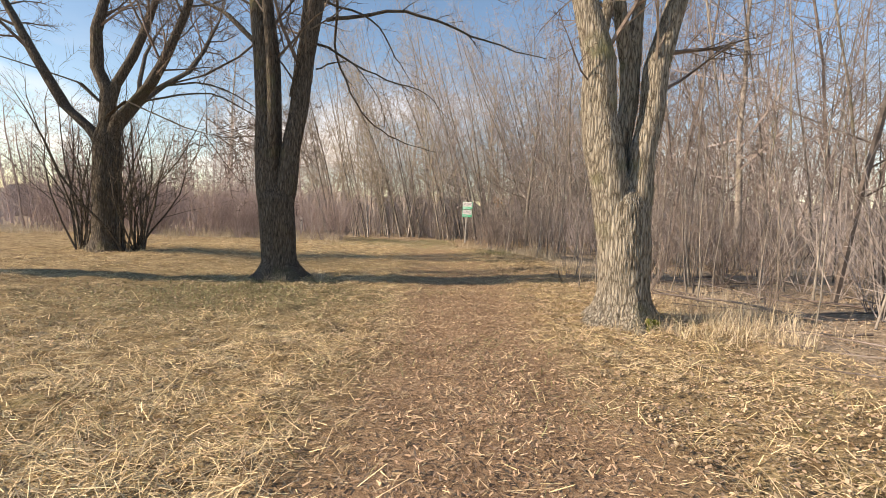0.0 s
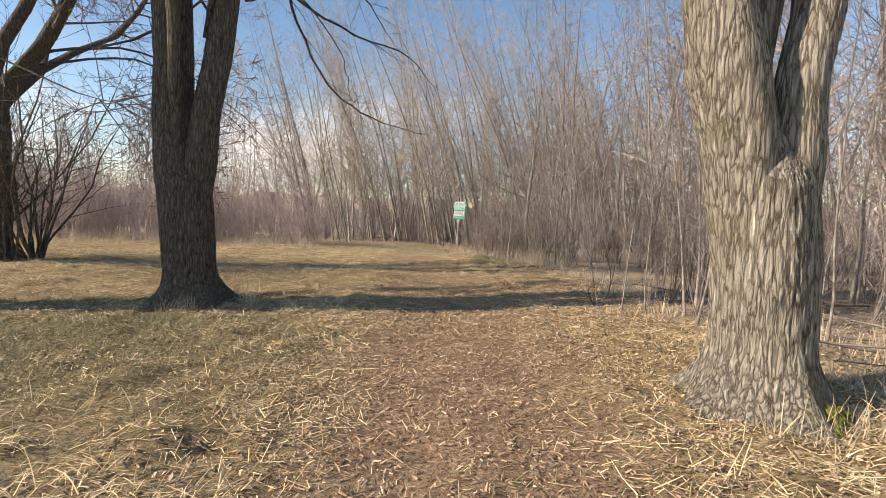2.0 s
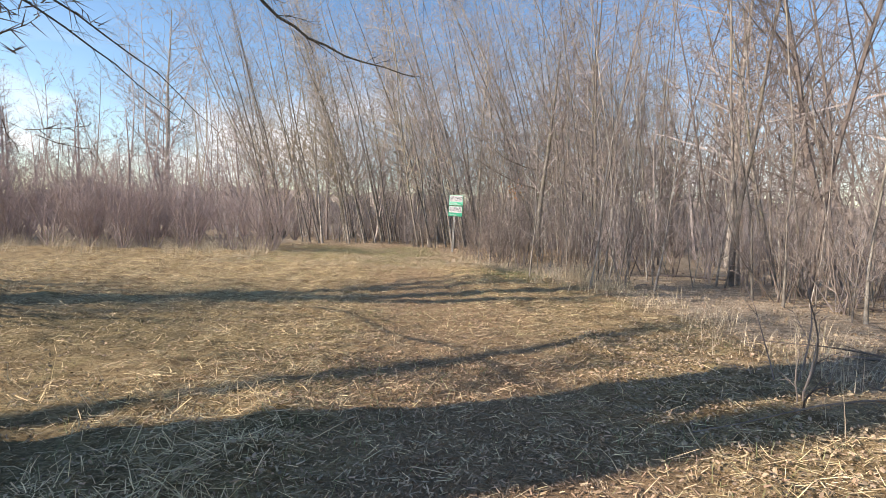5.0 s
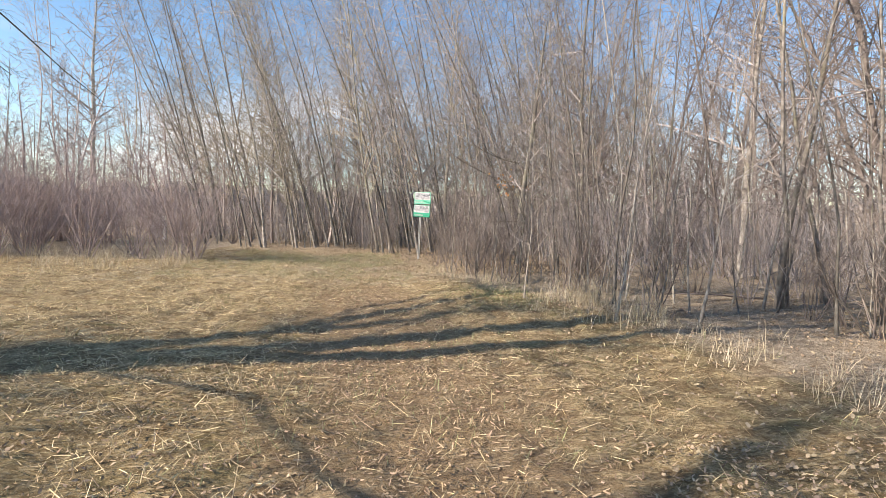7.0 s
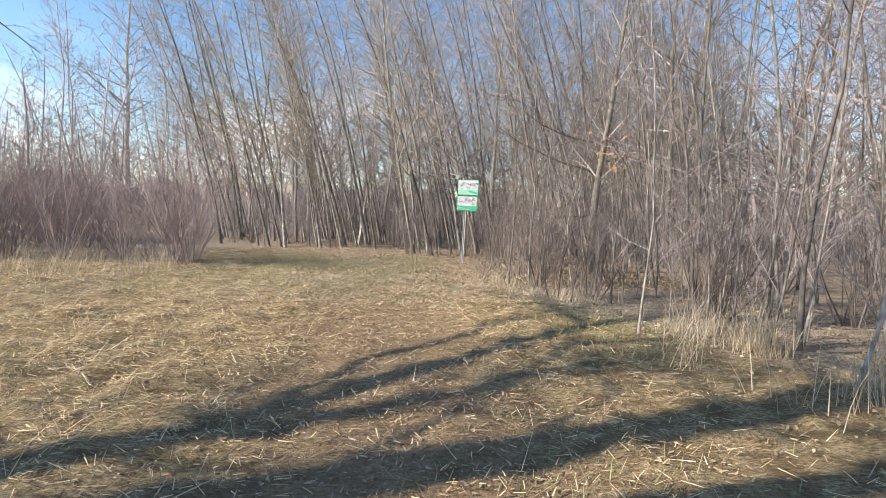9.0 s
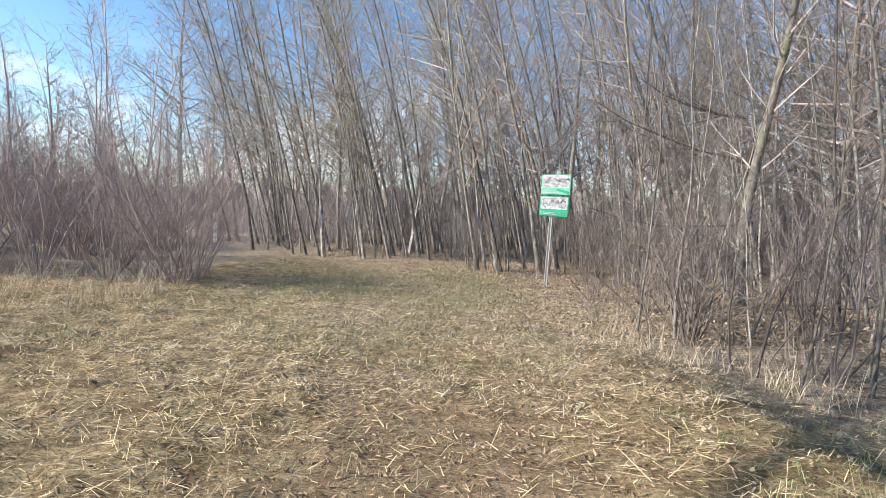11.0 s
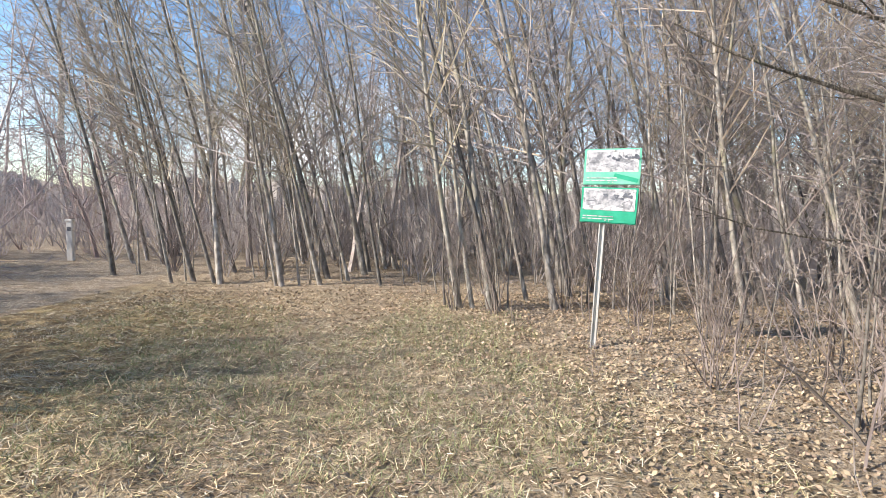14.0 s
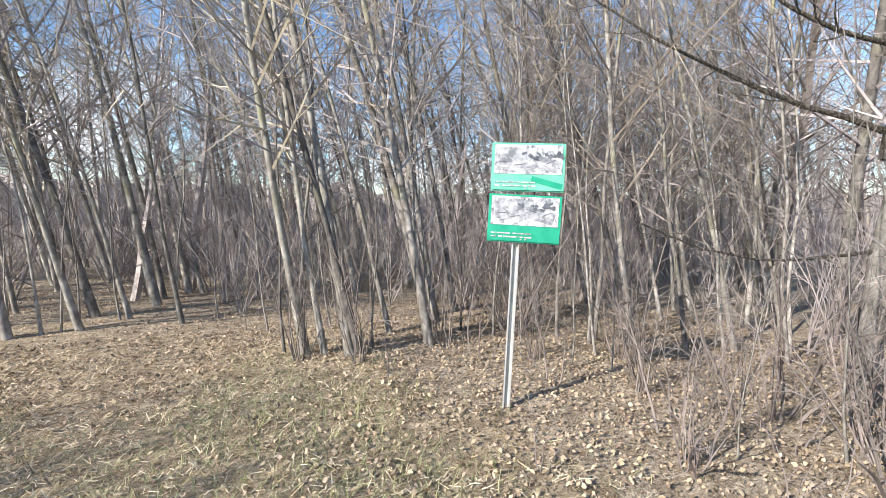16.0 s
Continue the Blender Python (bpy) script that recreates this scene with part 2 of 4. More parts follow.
def thicket_x(y):
    """Where the thicket begins beside the path."""
    if y < 9:
        return 4.3
    if y < 13:
        return 3.7
    if y < 17.5:
        return 4.2
    return 4.2 - 2.6 * smooth(17.5, 24.5, y) - 1.0 * smooth(25, 30, y)


def edge_x(y):
    """Where the stems of the thicket begin: the litter lies open before them along the middle of the walk."""
    return thicket_x(y) + 2.0 * smooth(11.5, 13.2, y) * (1 - smooth(16.6, 18.2, y))


def leafy_turf(x, y):
    """How far the turf round the dark tree, and a churned strip beyond it, is leaves and green rather than straw."""
    a = 0.97 * math.exp(-((x + 3.2) / 3.0) ** 2 - ((y - 8.2) / 2.8) ** 2)
    b = 0.75 * math.exp(-((x + 4.2) / 2.4) ** 2 - ((y - 13.6) / 1.5) ** 2)
    return max(0.0, min(1.0, max(a, b) * (1 + 0.7 * noise.noise((x * 1.1, y * 1.6, 81)))))


def zones(x, y):
    """How far a place is path, leaf litter and turf."""
    ragged = 0.35 * noise.noise((x * 0.9, y * 0.9, 1)) + 0.2 * noise.noise((x * 3, y * 3, 2))
    on_path = 1 - smooth(0.55, 1.55, abs(x - path_x(min(y, 40))) + ragged) if -5 < y < 36 else 0
    on_path *= 1 - 0.5 * smooth(8, 14, y)
    if y > 20:
        on_path *= 1 - 0.9 * smooth(20, 25, y)
    lit = smooth(-0.9, 0.5, x - thicket_x(y) + ragged * 1.5)
    if y > 21:
        lit = max(lit, smooth(28, 33.5, y + 0.35 * max(x, -9) + 2 * ragged), 0.55 * smooth(21.5, 25, y + 3 * ragged) * smooth(-4.5, -2.5, x))
    if x < -7:
        lit = max(lit, smooth(25.5, 28, y + ragged))
    return on_path, lit, (1 - on_path) * (1 - lit)


def ground_z(x, y):
    if not (-40 < x < 30 and -4 < y < 60):
        return 0.04
    z = 0.04 + 0.16 * smooth(-4, -9, x) * (1 - smooth(16, 23, y))
    z += 0.05 * noise.noise((x * 0.35, y * 0.35, 3)) + 0.025 * noise.noise((x * 1.3, y * 1.3, 7))
    z -= 0.05 * math.exp(-((x - 1.75 - 0.15 * math.sin(y)) / 0.1) ** 2) * smooth(5, 6.5, y) * (1 - smooth(9.5, 11, y))
    z -= 0.03 * (1 - smooth(0.5, 1.5, abs(x - path_x(y))))
    turf = zones(x, y)[2]
    z += turf * (0.09 * max(0, noise.noise((x * 1.9, y * 3.0, 5))) + 0.04 * noise.noise((x * 3.7, y * 4.1, 6)))
    return z + 0.012 * noise.noise((x * 6, y * 6, 4))


def mesh_ob(name, verts, faces, material, parent=None, label="", round_off=False):
    me = bpy.data.meshes.new(name)
    me.from_pydata(verts, [], faces)
    me.materials.append(material)
    if round_off:
        me.shade_smooth()
    ob = new(name, me)
    if parent:
        ob.parent = parent
    if label:
        ob["label"] = label
    return ob


def part(name, bm, material, parent, label="", bevel=0.0):
    """Links a bmesh as one mesh object under a thing."""
    if bevel:
        bmesh.ops.bevel(bm, geom=list(bm.edges), offset=bevel, segments=2, affect="EDGES", profile=0.5)
    me = bpy.data.meshes.new(name)
    bm.to_mesh(me)
    bm.free()
    me.materials.append(material)
    ob = new(name, me)
    ob.parent = parent
    if label:
        ob["label"] = label
    return ob


def box(sx, sy, sz, m=None):
    bm = bmesh.new()
    bmesh.ops.create_cube(bm, size=1, matrix=(m or Matrix()) @ Matrix.Diagonal((sx, sy, sz, 1)))
    return bm


def tube(V, F, pts, rads, sides, point=False):
    """Adds a tapered tube along the points; point: it ends in a tip."""
    base = len(V)
    last = len(pts) - 1
    up = Vector((0.3, 0.2, 1)) if abs((pts[-1] - pts[0]).normalized().z) < 0.8 else Vector((1, 0.2, 0.1))
    rings = last if point else last + 1
    for i in range(rings):
        d = (pts[min(i + 1, last)] - pts[max(i - 1, 0)]).normalized()
        a = d.cross(up).normalized()
        b = d.cross(a)
        for k in range(sides):
            w = 2 * math.pi * k / sides
            V.append(pts[i] + (a * math.cos(w) + b * math.sin(w)) * rads[i])
    for i in range(rings - 1):
        for k in range(sides):
            k2 = (k + 1) % sides
            F.append((base + i * sides + k, base + i * sides + k2, base + (i + 1) * sides + k2, base + (i + 1) * sides + k))
    if point:
        V.append(pts[-1].copy())
        e = base + (rings - 1) * sides
        for k in range(sides):
            F.append((e + k, e + (k + 1) % sides, len(V) - 1))


def bent(rng, start, way, length, steps, wobble, rise):
    """A crooked line that sets out along way; rise bends it up (or down)."""
    pts, d, p = [start.copy()], way.normalized(), start.copy()
    for _ in range(steps):
        d = (d + Vector((rng.uniform(-1, 1), rng.uniform(-1, 1), rng.uniform(-1, 1))) * wobble + Vector((0, 0, rise))).normalized()
        p = p + d * (length / steps)
        pts.append(p.copy())
    return pts


def side_way(rng, d, angle):
    """A way that leaves d by that angle, in any turn round it."""
    a = d.orthogonal().normalized()
    a.rotate(Matrix.Rotation(rng.uniform(0, 2 * math.pi), 3, d))
    return d * math.cos(angle) + a * math.sin(angle)


def sprout(rng, V, F, pts, rads, count, lo, length, spread, rise, r_share, levels, sides=3, wobble=0.16, thin=0.004, kids=5, fine=False):
    """Side branches along a line, each with its own, down the given levels; the last are plain tapered twigs."""
    n = len(pts) - 1
    for j in range(count):
        f = lo + (1 - lo) * (j + rng.random()) / count
        i = min(n - 1, int(f * n))
        u = f * n - i
        p = pts[i].lerp(pts[i + 1], u)
        d = (pts[i + 1] - pts[i]).normalized()
        r = max(thin, min(rads[i], rads[i] * (1 - u) + rads[i + 1] * u) * r_share)
        ln = length * (1.15 - 0.75 * f) * rng.uniform(0.5, 1.3)
        r = max(thin, min(r, 0.002 + 0.014 * ln))
        steps = (2 if fine else 3) if levels > 1 else (2 if ln > 0.45 and not fine else 1)
        b = bent(rng, p, side_way(rng, d, spread * rng.uniform(0.6, 1.35)), ln, steps, wobble, rise)
        br = [max(thin * 0.6, r * (1 - 0.8 * k / steps)) for k in range(steps + 1)]
        tube(V, F, b, br, sides if levels > 1 else 3, True)
        if levels > 1:
            sprout(rng, V, F, b, br, max(3, int(kids * rng.uniform(0.7, 1.4))), 0.15, ln * 0.5, spread * 1.1, rise, 0.6, levels - 1, 3, wobble, thin, kids, fine)


# ---- saplings and shrubs ----
def sapling(seed, height, radius, lean, branches, lo, blen, levels, twig, thin=0.005, curve=0.02, name="sapling", spread=1.0, kids=7, fine=False):
    """A slim bare young tree: one pole and its twigs. It leans towards -x."""
    rng = random.Random(seed)
    root = new(name)
    steps = 9
    way = Vector((-math.sin(lean), rng.uniform(-0.05, 0.05), math.cos(lean)))
    pts = bent(rng, Vector((0, 0, -0.06)), way, height, steps, 0.08 if radius > 0.034 else 0.11, curve)
    rads = [max(0.006, radius * (1.0 - 0.88 * (k / steps) ** 0.9)) * (1.35 if k == 0 else 1) for k in range(steps + 1)]
    V, F = [], []
    tube(V, F, pts, rads, 6)
    mesh_ob("trunk", V, F, POLE_BARK, root, round_off=True)
    V, F = [], []
    sprout(rng, V, F, pts, rads, branches, lo, blen, spread, 0.03, 0.42, levels, 3, 0.22, thin, kids, fine)
    mesh_ob("crown", V, F, twig, root)
    return root


def shrub(seed, stems, height, spread, twig, thin=0.005, name="shrub", thick=(0.007, 0.016), fork=6):
    """Many thin stems from one stool."""
    rng = random.Random(seed)
    root = new(name)
    for _ in range(stems):
        V, F = [], []
        a = rng.uniform(0, 2 * math.pi)
        d = Vector((math.cos(a) * spread * rng.random(), math.sin(a) * spread * rng.random(), 1))
        p = Vector((math.cos(a), math.sin(a), 0)) * rng.uniform(0.02, 0.16) + Vector((0, 0, -0.05))
        h = height * rng.uniform(0.55, 1.1)
        pts = bent(rng, p, d, h, 6, 0.2, 0.05)
        r = rng.uniform(*thick)
        rads = [max(thin * 0.7, r * (1 - 0.75 * k / 6)) for k in range(7)]
        tube(V, F, pts, rads, 4, True)
        sprout(rng, V, F, pts, rads, fork, 0.2, h * 0.38, 0.7, 0.05, 0.6, 2, 3, 0.25, thin, 6, True)
        mesh_ob("stem", V, F, twig, root)
    return root


def woods_patch(seed, size, trees, shrubs, tall, twig_r):
    """A piece of bare wood, far from the path, as one mesh."""
    rng = random.Random(seed)
    V, F = [], []
    for _ in range(trees):
        h = tall * rng.uniform(0.65, 1.1)
        lean = rng.uniform(-0.14, 0.26)
        p = Vector((rng.uniform(-size, size), rng.uniform(-size, size), -0.1))
        pts = bent(rng, p, Vector((-math.sin(lean), rng.uniform(-0.08, 0.08), math.cos(lean))), h, 7, 0.1, 0.02)
        r = rng.uniform(0.04, 0.10)
        rads = [max(twig_r, r * (1 - 0.85 * k / 7)) for k in range(8)]
        tube(V, F, pts, rads, 4, True)
        sprout(rng, V, F, pts, rads, 38, 0.14, h * 0.22, 0.92, 0.035, 0.4, 2, 3, 0.2, twig_r, 7, True)
    for _ in range(shrubs):
        p0 = Vector((rng.uniform(-size, size), rng.uniform(-size, size), -0.1))
        for _ in range(6):
            d = Vector((rng.uniform(-0.6, 0.6), rng.uniform(-0.6, 0.6), 1))
            h = rng.uniform(1.6, 3.6)
            pts = bent(rng, p0, d, h, 4, 0.12, 0.03)
            rads = [twig_r * 1.6 * (1 - 0.6 * k / 4) for k in range(5)]
            tube(V, F, pts, rads, 3, True)
            sprout(rng, V, F, pts, rads, 9, 0.15, h * 0.38, 0.6, 0.06, 0.7, 1, 3, 0.2, twig_r * 0.8, 5, True)
    return V, F


def set_down(proto, used, x, y, turn=0.0, size=1.0, sink=0.0):
    """Puts a thing on the ground: the model itself the first time, then copies."""
    m = pose(x, y, ground_z(x, y) - sink, 0, 0, turn)
    if proto.name not in used:
        used.add(proto.name)
        proto.matrix_basis = m @ Matrix.Scale(size, 4)
        return proto
    proto.scale = (1, 1, 1)
    ob = copy_thing(proto, m)
    ob.scale = (size, size, size)
    return ob


# ---- ground ----
def axis(lo, hi, step, far):
    a = list(np.arange(lo, hi + step / 2, step))
    for side in (-1, 1):
        v, s = (lo if side < 0 else hi), step
        while abs(v) < far:
            s *= 1.35
            v += side * s
            a.append(v)
    return sorted(a)


def build_ground():
    xs, ys = axis(-12, 7, 0.115, 700), axis(-1, 32, 0.115, 700)
    V, zone = [], []
    for y in ys:
        for x in xs:
            V.append((x, y, ground_z(x, y)))
            zone.append((*zones(x, y), leafy_turf(x, y)))
    w = len(xs)
    F = [(j * w + i, j * w + i + 1, (j + 1) * w + i + 1, (j + 1) * w + i) for j in range(len(ys) - 1) for i in range(w - 1)]
    ob = mesh_ob("ground", V, F, GROUND, round_off=True)
    col = ob.data.color_attributes.new("zone", "FLOAT_COLOR", "POINT")
    col.data.foreach_set("color", np.array(zone, dtype=np.float32).ravel())
    return tagged(ob, "trodden brown earth path between straw turf and leaf litter", "ground", kind="structure")


ground = build_ground()


# ---- loose cover on the ground ----
def strips(name, rows, material, label, category, steps=2, leafy=False):
    """Bent flat blades as one mesh. A row: place, way on the ground, length, width, tilt up, bend, twist."""
    r = np.array(rows, dtype=np.float64)
    n = len(r)
    p, az, ln, wd, tilt, bend, roll = r[:, :3], r[:, 3], r[:, 4], r[:, 5], r[:, 6], r[:, 7], r[:, 8]
    co = np.zeros((n, steps + 1, 2, 3))
    pos = p.copy()
    for k in range(steps + 1):
        w = wd * (1 - 0.75 * k / steps) if steps > 1 else wd * (1 - 0.45 * k)
        if leafy:
            w = wd * (0.35, 1.0, 0.25)[k]
        sx, sy, sz = -np.sin(az) * np.cos(roll), np.cos(az) * np.cos(roll), np.sin(roll)
        for s, sgn in ((0, -0.5), (1, 0.5)):
            co[:, k, s] = pos + np.stack((sx, sy, sz), 1) * (w * sgn)[:, None]
        t = tilt + bend * (k + 0.5) / steps
        pos = pos + np.stack((np.cos(az) * np.cos(t), np.sin(az) * np.cos(t), np.sin(t)), 1) * (ln / steps)[:, None]
    per = (steps + 1) * 2
    quad = np.array([[2 * k, 2 * k + 1, 2 * k + 3, 2 * k + 2] for k in range(steps)])
    faces = (np.arange(n)[:, None, None] * per + quad[None]).reshape(-1, 4)
    me = bpy.data.meshes.new(name)
    me.vertices.add(n * per)
    me.vertices.foreach_set("co", co.ravel())
    me.loops.add(faces.size)
    me.loops.foreach_set("vertex_index", faces.ravel().astype(np.int32))
    me.polygons.add(len(faces))
    me.polygons.foreach_set("loop_start", np.arange(0, faces.size, 4, dtype=np.int32))
    me.update(calc_edges=True)
    me.materials.append(material)
    return tagged(new(name, me), label, category, kind="stuff")


def spot(rng, y0, y1, x0, x1):
    """A random place, closer together near the walked line."""
    y = rng.uniform(y0, y1)
    c = path_x(min(y, 32))
    if rng.random() < 0.65:
        x = c + rng.gauss(0, 2.2)
    else:
        x = rng.uniform(x0, x1)
    return min(max(x, x0), x1), y


def lay_cover():
    rng = random.Random(11)
    straw, chips, leaves, green = [], [], [], []
    while len(straw) < 150000:
        x, y = spot(rng, 0.9, 12 if rng.random() < 0.5 else 28, -10, 4.5) if rng.random() < 0.85 else (rng.uniform(-11, -2), rng.uniform(13, 26.5))
        off = abs(x - path_x(y)) + 0.3 * noise.noise((x, y, 1))
        lush = noise.noise((x * 0.8, y * 0.8, 9))
        if x > thicket_x(y) + 0.2 or rng.random() > 0.05 + 0.3 * smooth(9, 15, y) + (0.95 - 0.3 * smooth(9, 15, y)) * smooth(0.6, 1.7, off) or rng.random() > 0.7 + 0.9 * lush:
            continue
        if x > 1.3 and rng.random() < 0.6:
            continue
        if leafy_turf(x, y) > rng.random():
            continue
        if y > 22 and x > path_x(y) + 0.5 and rng.random() < 0.8:
            continue
        lie = noise.noise((x * 0.5, y * 0.5, 21)) * 1.6
        long = rng.random() < 0.05
        straw.append((x, y, ground_z(x, y) + rng.uniform(0.0, 0.035), lie * 0.6 - 0.25 + rng.gauss(0, 0.95) + (math.pi if rng.random() < 0.5 else 0),
                      rng.uniform(0.14, 0.28) if long else 0.025 + 0.11 * rng.random() ** 1.5, rng.uniform(0.0025, 0.0068),
                      rng.uniform(-0.15, 0.4) if rng.random() < 0.7 else rng.uniform(0.3, 1.0), rng.uniform(-0.5, 0.05), rng.uniform(-0.9, 0.9)))
    while len(chips) < 85000:
        y = rng.uniform(0.9, 13) if rng.random() < 0.5 else rng.uniform(9, 31)
        x = path_x(y) + rng.gauss(0, 1.3)
        if x > thicket_x(y):
            continue
        chips.append((x, y, ground_z(x, y) + rng.uniform(0.002, 0.02), rng.uniform(0, 6.3), rng.uniform(0.012, 0.055),
                      rng.uniform(0.004, 0.014), rng.uniform(-0.1, 0.7), rng.uniform(-0.7, 0.3), rng.uniform(-0.9, 0.9)))
    while len(leaves) < 84000:
        kind = rng.random()
        if kind < 0.10:
            x, y = rng.uniform(-6.5, -0.6), rng.uniform(3.5, 15)
            if noise.noise((x * 0.7, y * 0.7, 17)) < 0.25 - leafy_turf(x, y):
                continue
        elif kind < 0.28:
            y = rng.uniform(1.0, 14)
            x = 1.5 + abs(rng.gauss(0, 2.0))
        elif kind < 0.78:
            x, y = rng.uniform(-6, 6.5), rng.uniform(24, 32.5) if rng.random() < 0.85 else rng.uniform(32, 38)
        else:
            y = rng.uniform(0.5, 34)
            x = thicket_x(y) + rng.uniform(-2.2, 6)
        here = smooth(-2.6, -0.2, x - thicket_x(y) + 0.8 * noise.noise((x * 0.6, y * 0.6, 12))) * 0.95 + 0.03
        if y > 26:
            here = max(here, smooth(27, 33, y + 0.35 * x + 2.0 * noise.noise((x * 0.5, y * 0.5, 14))))
        if kind >= 0.28 and rng.random() > here:
            continue
        s = rng.uniform(0.014, 0.036) if kind < 0.28 else rng.uniform(0.02, 0.05)
        leaves.append((x, y, ground_z(x, y) + rng.uniform(0.004, 0.04), rng.uniform(0, 6.3), s, s * rng.uniform(0.5, 0.9),
                       rng.uniform(-0.2, 0.9), rng.uniform(-1.6, 0.2), rng.uniform(-1.1, 1.1)))
    while len(green) < 38000:
        x, y = spot(rng, 0.5, 30, -9, 4.5)
        if noise.noise((x * 0.7, y * 0.7, 33)) < (0.12 if y < 25 else -0.2) and rng.random() < 0.93:
            continue
        if len(green) > 35500:
            x, y = 2.2 + rng.gauss(0, 0.6), 20.3 + rng.gauss(0, 0.9)
        elif len(green) > 30000:
            x, y = rng.uniform(-4.2, 0.2), rng.uniform(25.5, 29.5)
        elif len(green) > 24000:
            x, y = -3.6 + rng.gauss(0, 1.5), 8.3 + rng.gauss(0, 1.3)
        elif len(green) > 9000:
            x, y = rng.uniform(-5.5, 0.6), rng.uniform(22.5, 31)
            if noise.noise((x * 0.7, y * 0.7, 71)) < -0.1:
                continue
        green.append((x, y, ground_z(x, y), rng.uniform(0, 6.3), rng.uniform(0.04, 0.12), rng.uniform(0.003, 0.0065),
                      rng.uniform(0.5, 1.3), rng.uniform(-0.9, 0), rng.uniform(-0.5, 0.5)))
    wisps = []
    while len(wisps) < 43000:
        x, y = rng.uniform(-6.5, 2.0), rng.uniform(21.5, 32)
        if len(wisps) > 34000:
            x, y = rng.uniform(-13, -5), rng.uniform(27, 37)
        if x > thicket_x(y) or noise.noise((x * 0.8, y * 0.8, 61)) < -0.25:
            continue
        wisps.append((x, y, ground_z(x, y) + rng.uniform(0.0, 0.025), rng.uniform(0, 6.3), rng.uniform(0.02, 0.10), rng.uniform(0.004, 0.009),
                      rng.uniform(-0.1, 0.8), rng.uniform(-0.6, 0.1), rng.uniform(-0.9, 0.9)))
    strips("dry_grass_litter", wisps, STALK, "short pale bits of dry grass on the trodden turf", "dry grass", 1)
    strips("straw", straw, STRAW, "flattened dry yellow straw lying on the turf", "straw", 1)
    strips("plant_debris", chips, CHIP, "brown trodden bits of straw and leaf on the path", "debris", 1)
    strips("fallen_leaves", leaves, LEAF, "dry tan leaves lying under the thicket", "leaves", 2, True)
    strips("grass", green, GREEN, "sparse young green grass among the straw", "grass", 1)
    # tussocks: tufts of long strands arching over together
    tuft = []
    while len(tuft) < 17000:
        x, y = rng.uniform(-9, -0.9), rng.uniform(0.8, 26)
        if rng.random() < 0.45:
            x, y = rng.uniform(-5, -0.7), rng.uniform(0.8, 11)
        elif rng.random() < 0.25:
            y = rng.uniform(1.5, 9)
            x = rng.uniform(1.7, 4.3)
        if noise.noise((x * 0.9, y * 0.9, 51)) < -0.15 or abs(x - path_x(y)) < 1.2 or (x - 2.5) ** 2 + (y - 6.65) ** 2 < 0.5 or leafy_turf(x, y) > rng.random() * 0.8:
            continue
        way = rng.uniform(0, 6.3)
        for _ in range(rng.randint(10, 24)):
            tuft.append((x + rng.gauss(0, 0.09), y + rng.gauss(0, 0.09), ground_z(x, y) + rng.uniform(0, 0.05), way + rng.gauss(0, 0.55),
                         rng.uniform(0.10, 0.30), rng.uniform(0.003, 0.0075), rng.uniform(0.05, 0.7), rng.uniform(-1.5, -0.5), rng.uniform(-0.6, 0.6)))
    strips("straw_tussocks", tuft, STRAW, "arching tufts of long dry straw in the turf", "straw", 3)
    # standing dead grass beside the thicket and along the field's edge
    stalks = []
    while len(stalks) < 10500:
        k = rng.random()
        if k < 0.08:
            x, y = rng.uniform(2.9, 5.2), rng.uniform(5.2, 8.2)
            h = rng.uniform(0.15, 0.5)
        elif k < 0.17:
            x, y = 3.5 + rng.gauss(0, 0.5), 18.9 + rng.gauss(0, 0.6)
            h = rng.uniform(0.3, 0.75)
        elif k < 0.4:
            y = rng.uniform(5.5, 25)
            x = thicket_x(y) + rng.gauss(0.2, 0.55)
            h = rng.uniform(0.1, 0.45)
        elif k < 0.9:
            x, y = rng.uniform(-24, -5.5), rng.gauss(25.2, 1.3)
            if x > -7 and y > 26:
                continue
            h = rng.uniform(0.2, 0.75)
        else:
            a = rng.uniform(0, 6.3)
            cx, cy = rng.choice(((2.5, 6.65), (-3.45, 10.3), (-9.9, 14.2), (-5.7, 26.3)))
            x, y = cx + math.cos(a) * rng.uniform(0.55, 0.9), cy + math.sin(a) * rng.uniform(0.5, 0.8)
            h = rng.uniform(0.08, 0.3)
        if noise.noise((x * 1.1, y * 1.1, 41)) < 0.05:
            continue
        stalks.append((x, y, ground_z(x, y), rng.uniform(0, 6.3), h, rng.uniform(0.004, 0.008), rng.uniform(0.9, 1.5), rng.uniform(-1.2, 0), rng.uniform(-0.4, 0.4)))
    strips("dead_grass", stalks, STALK, "pale standing dead grass at the thicket's edge", "dry grass", 3)


lay_cover()


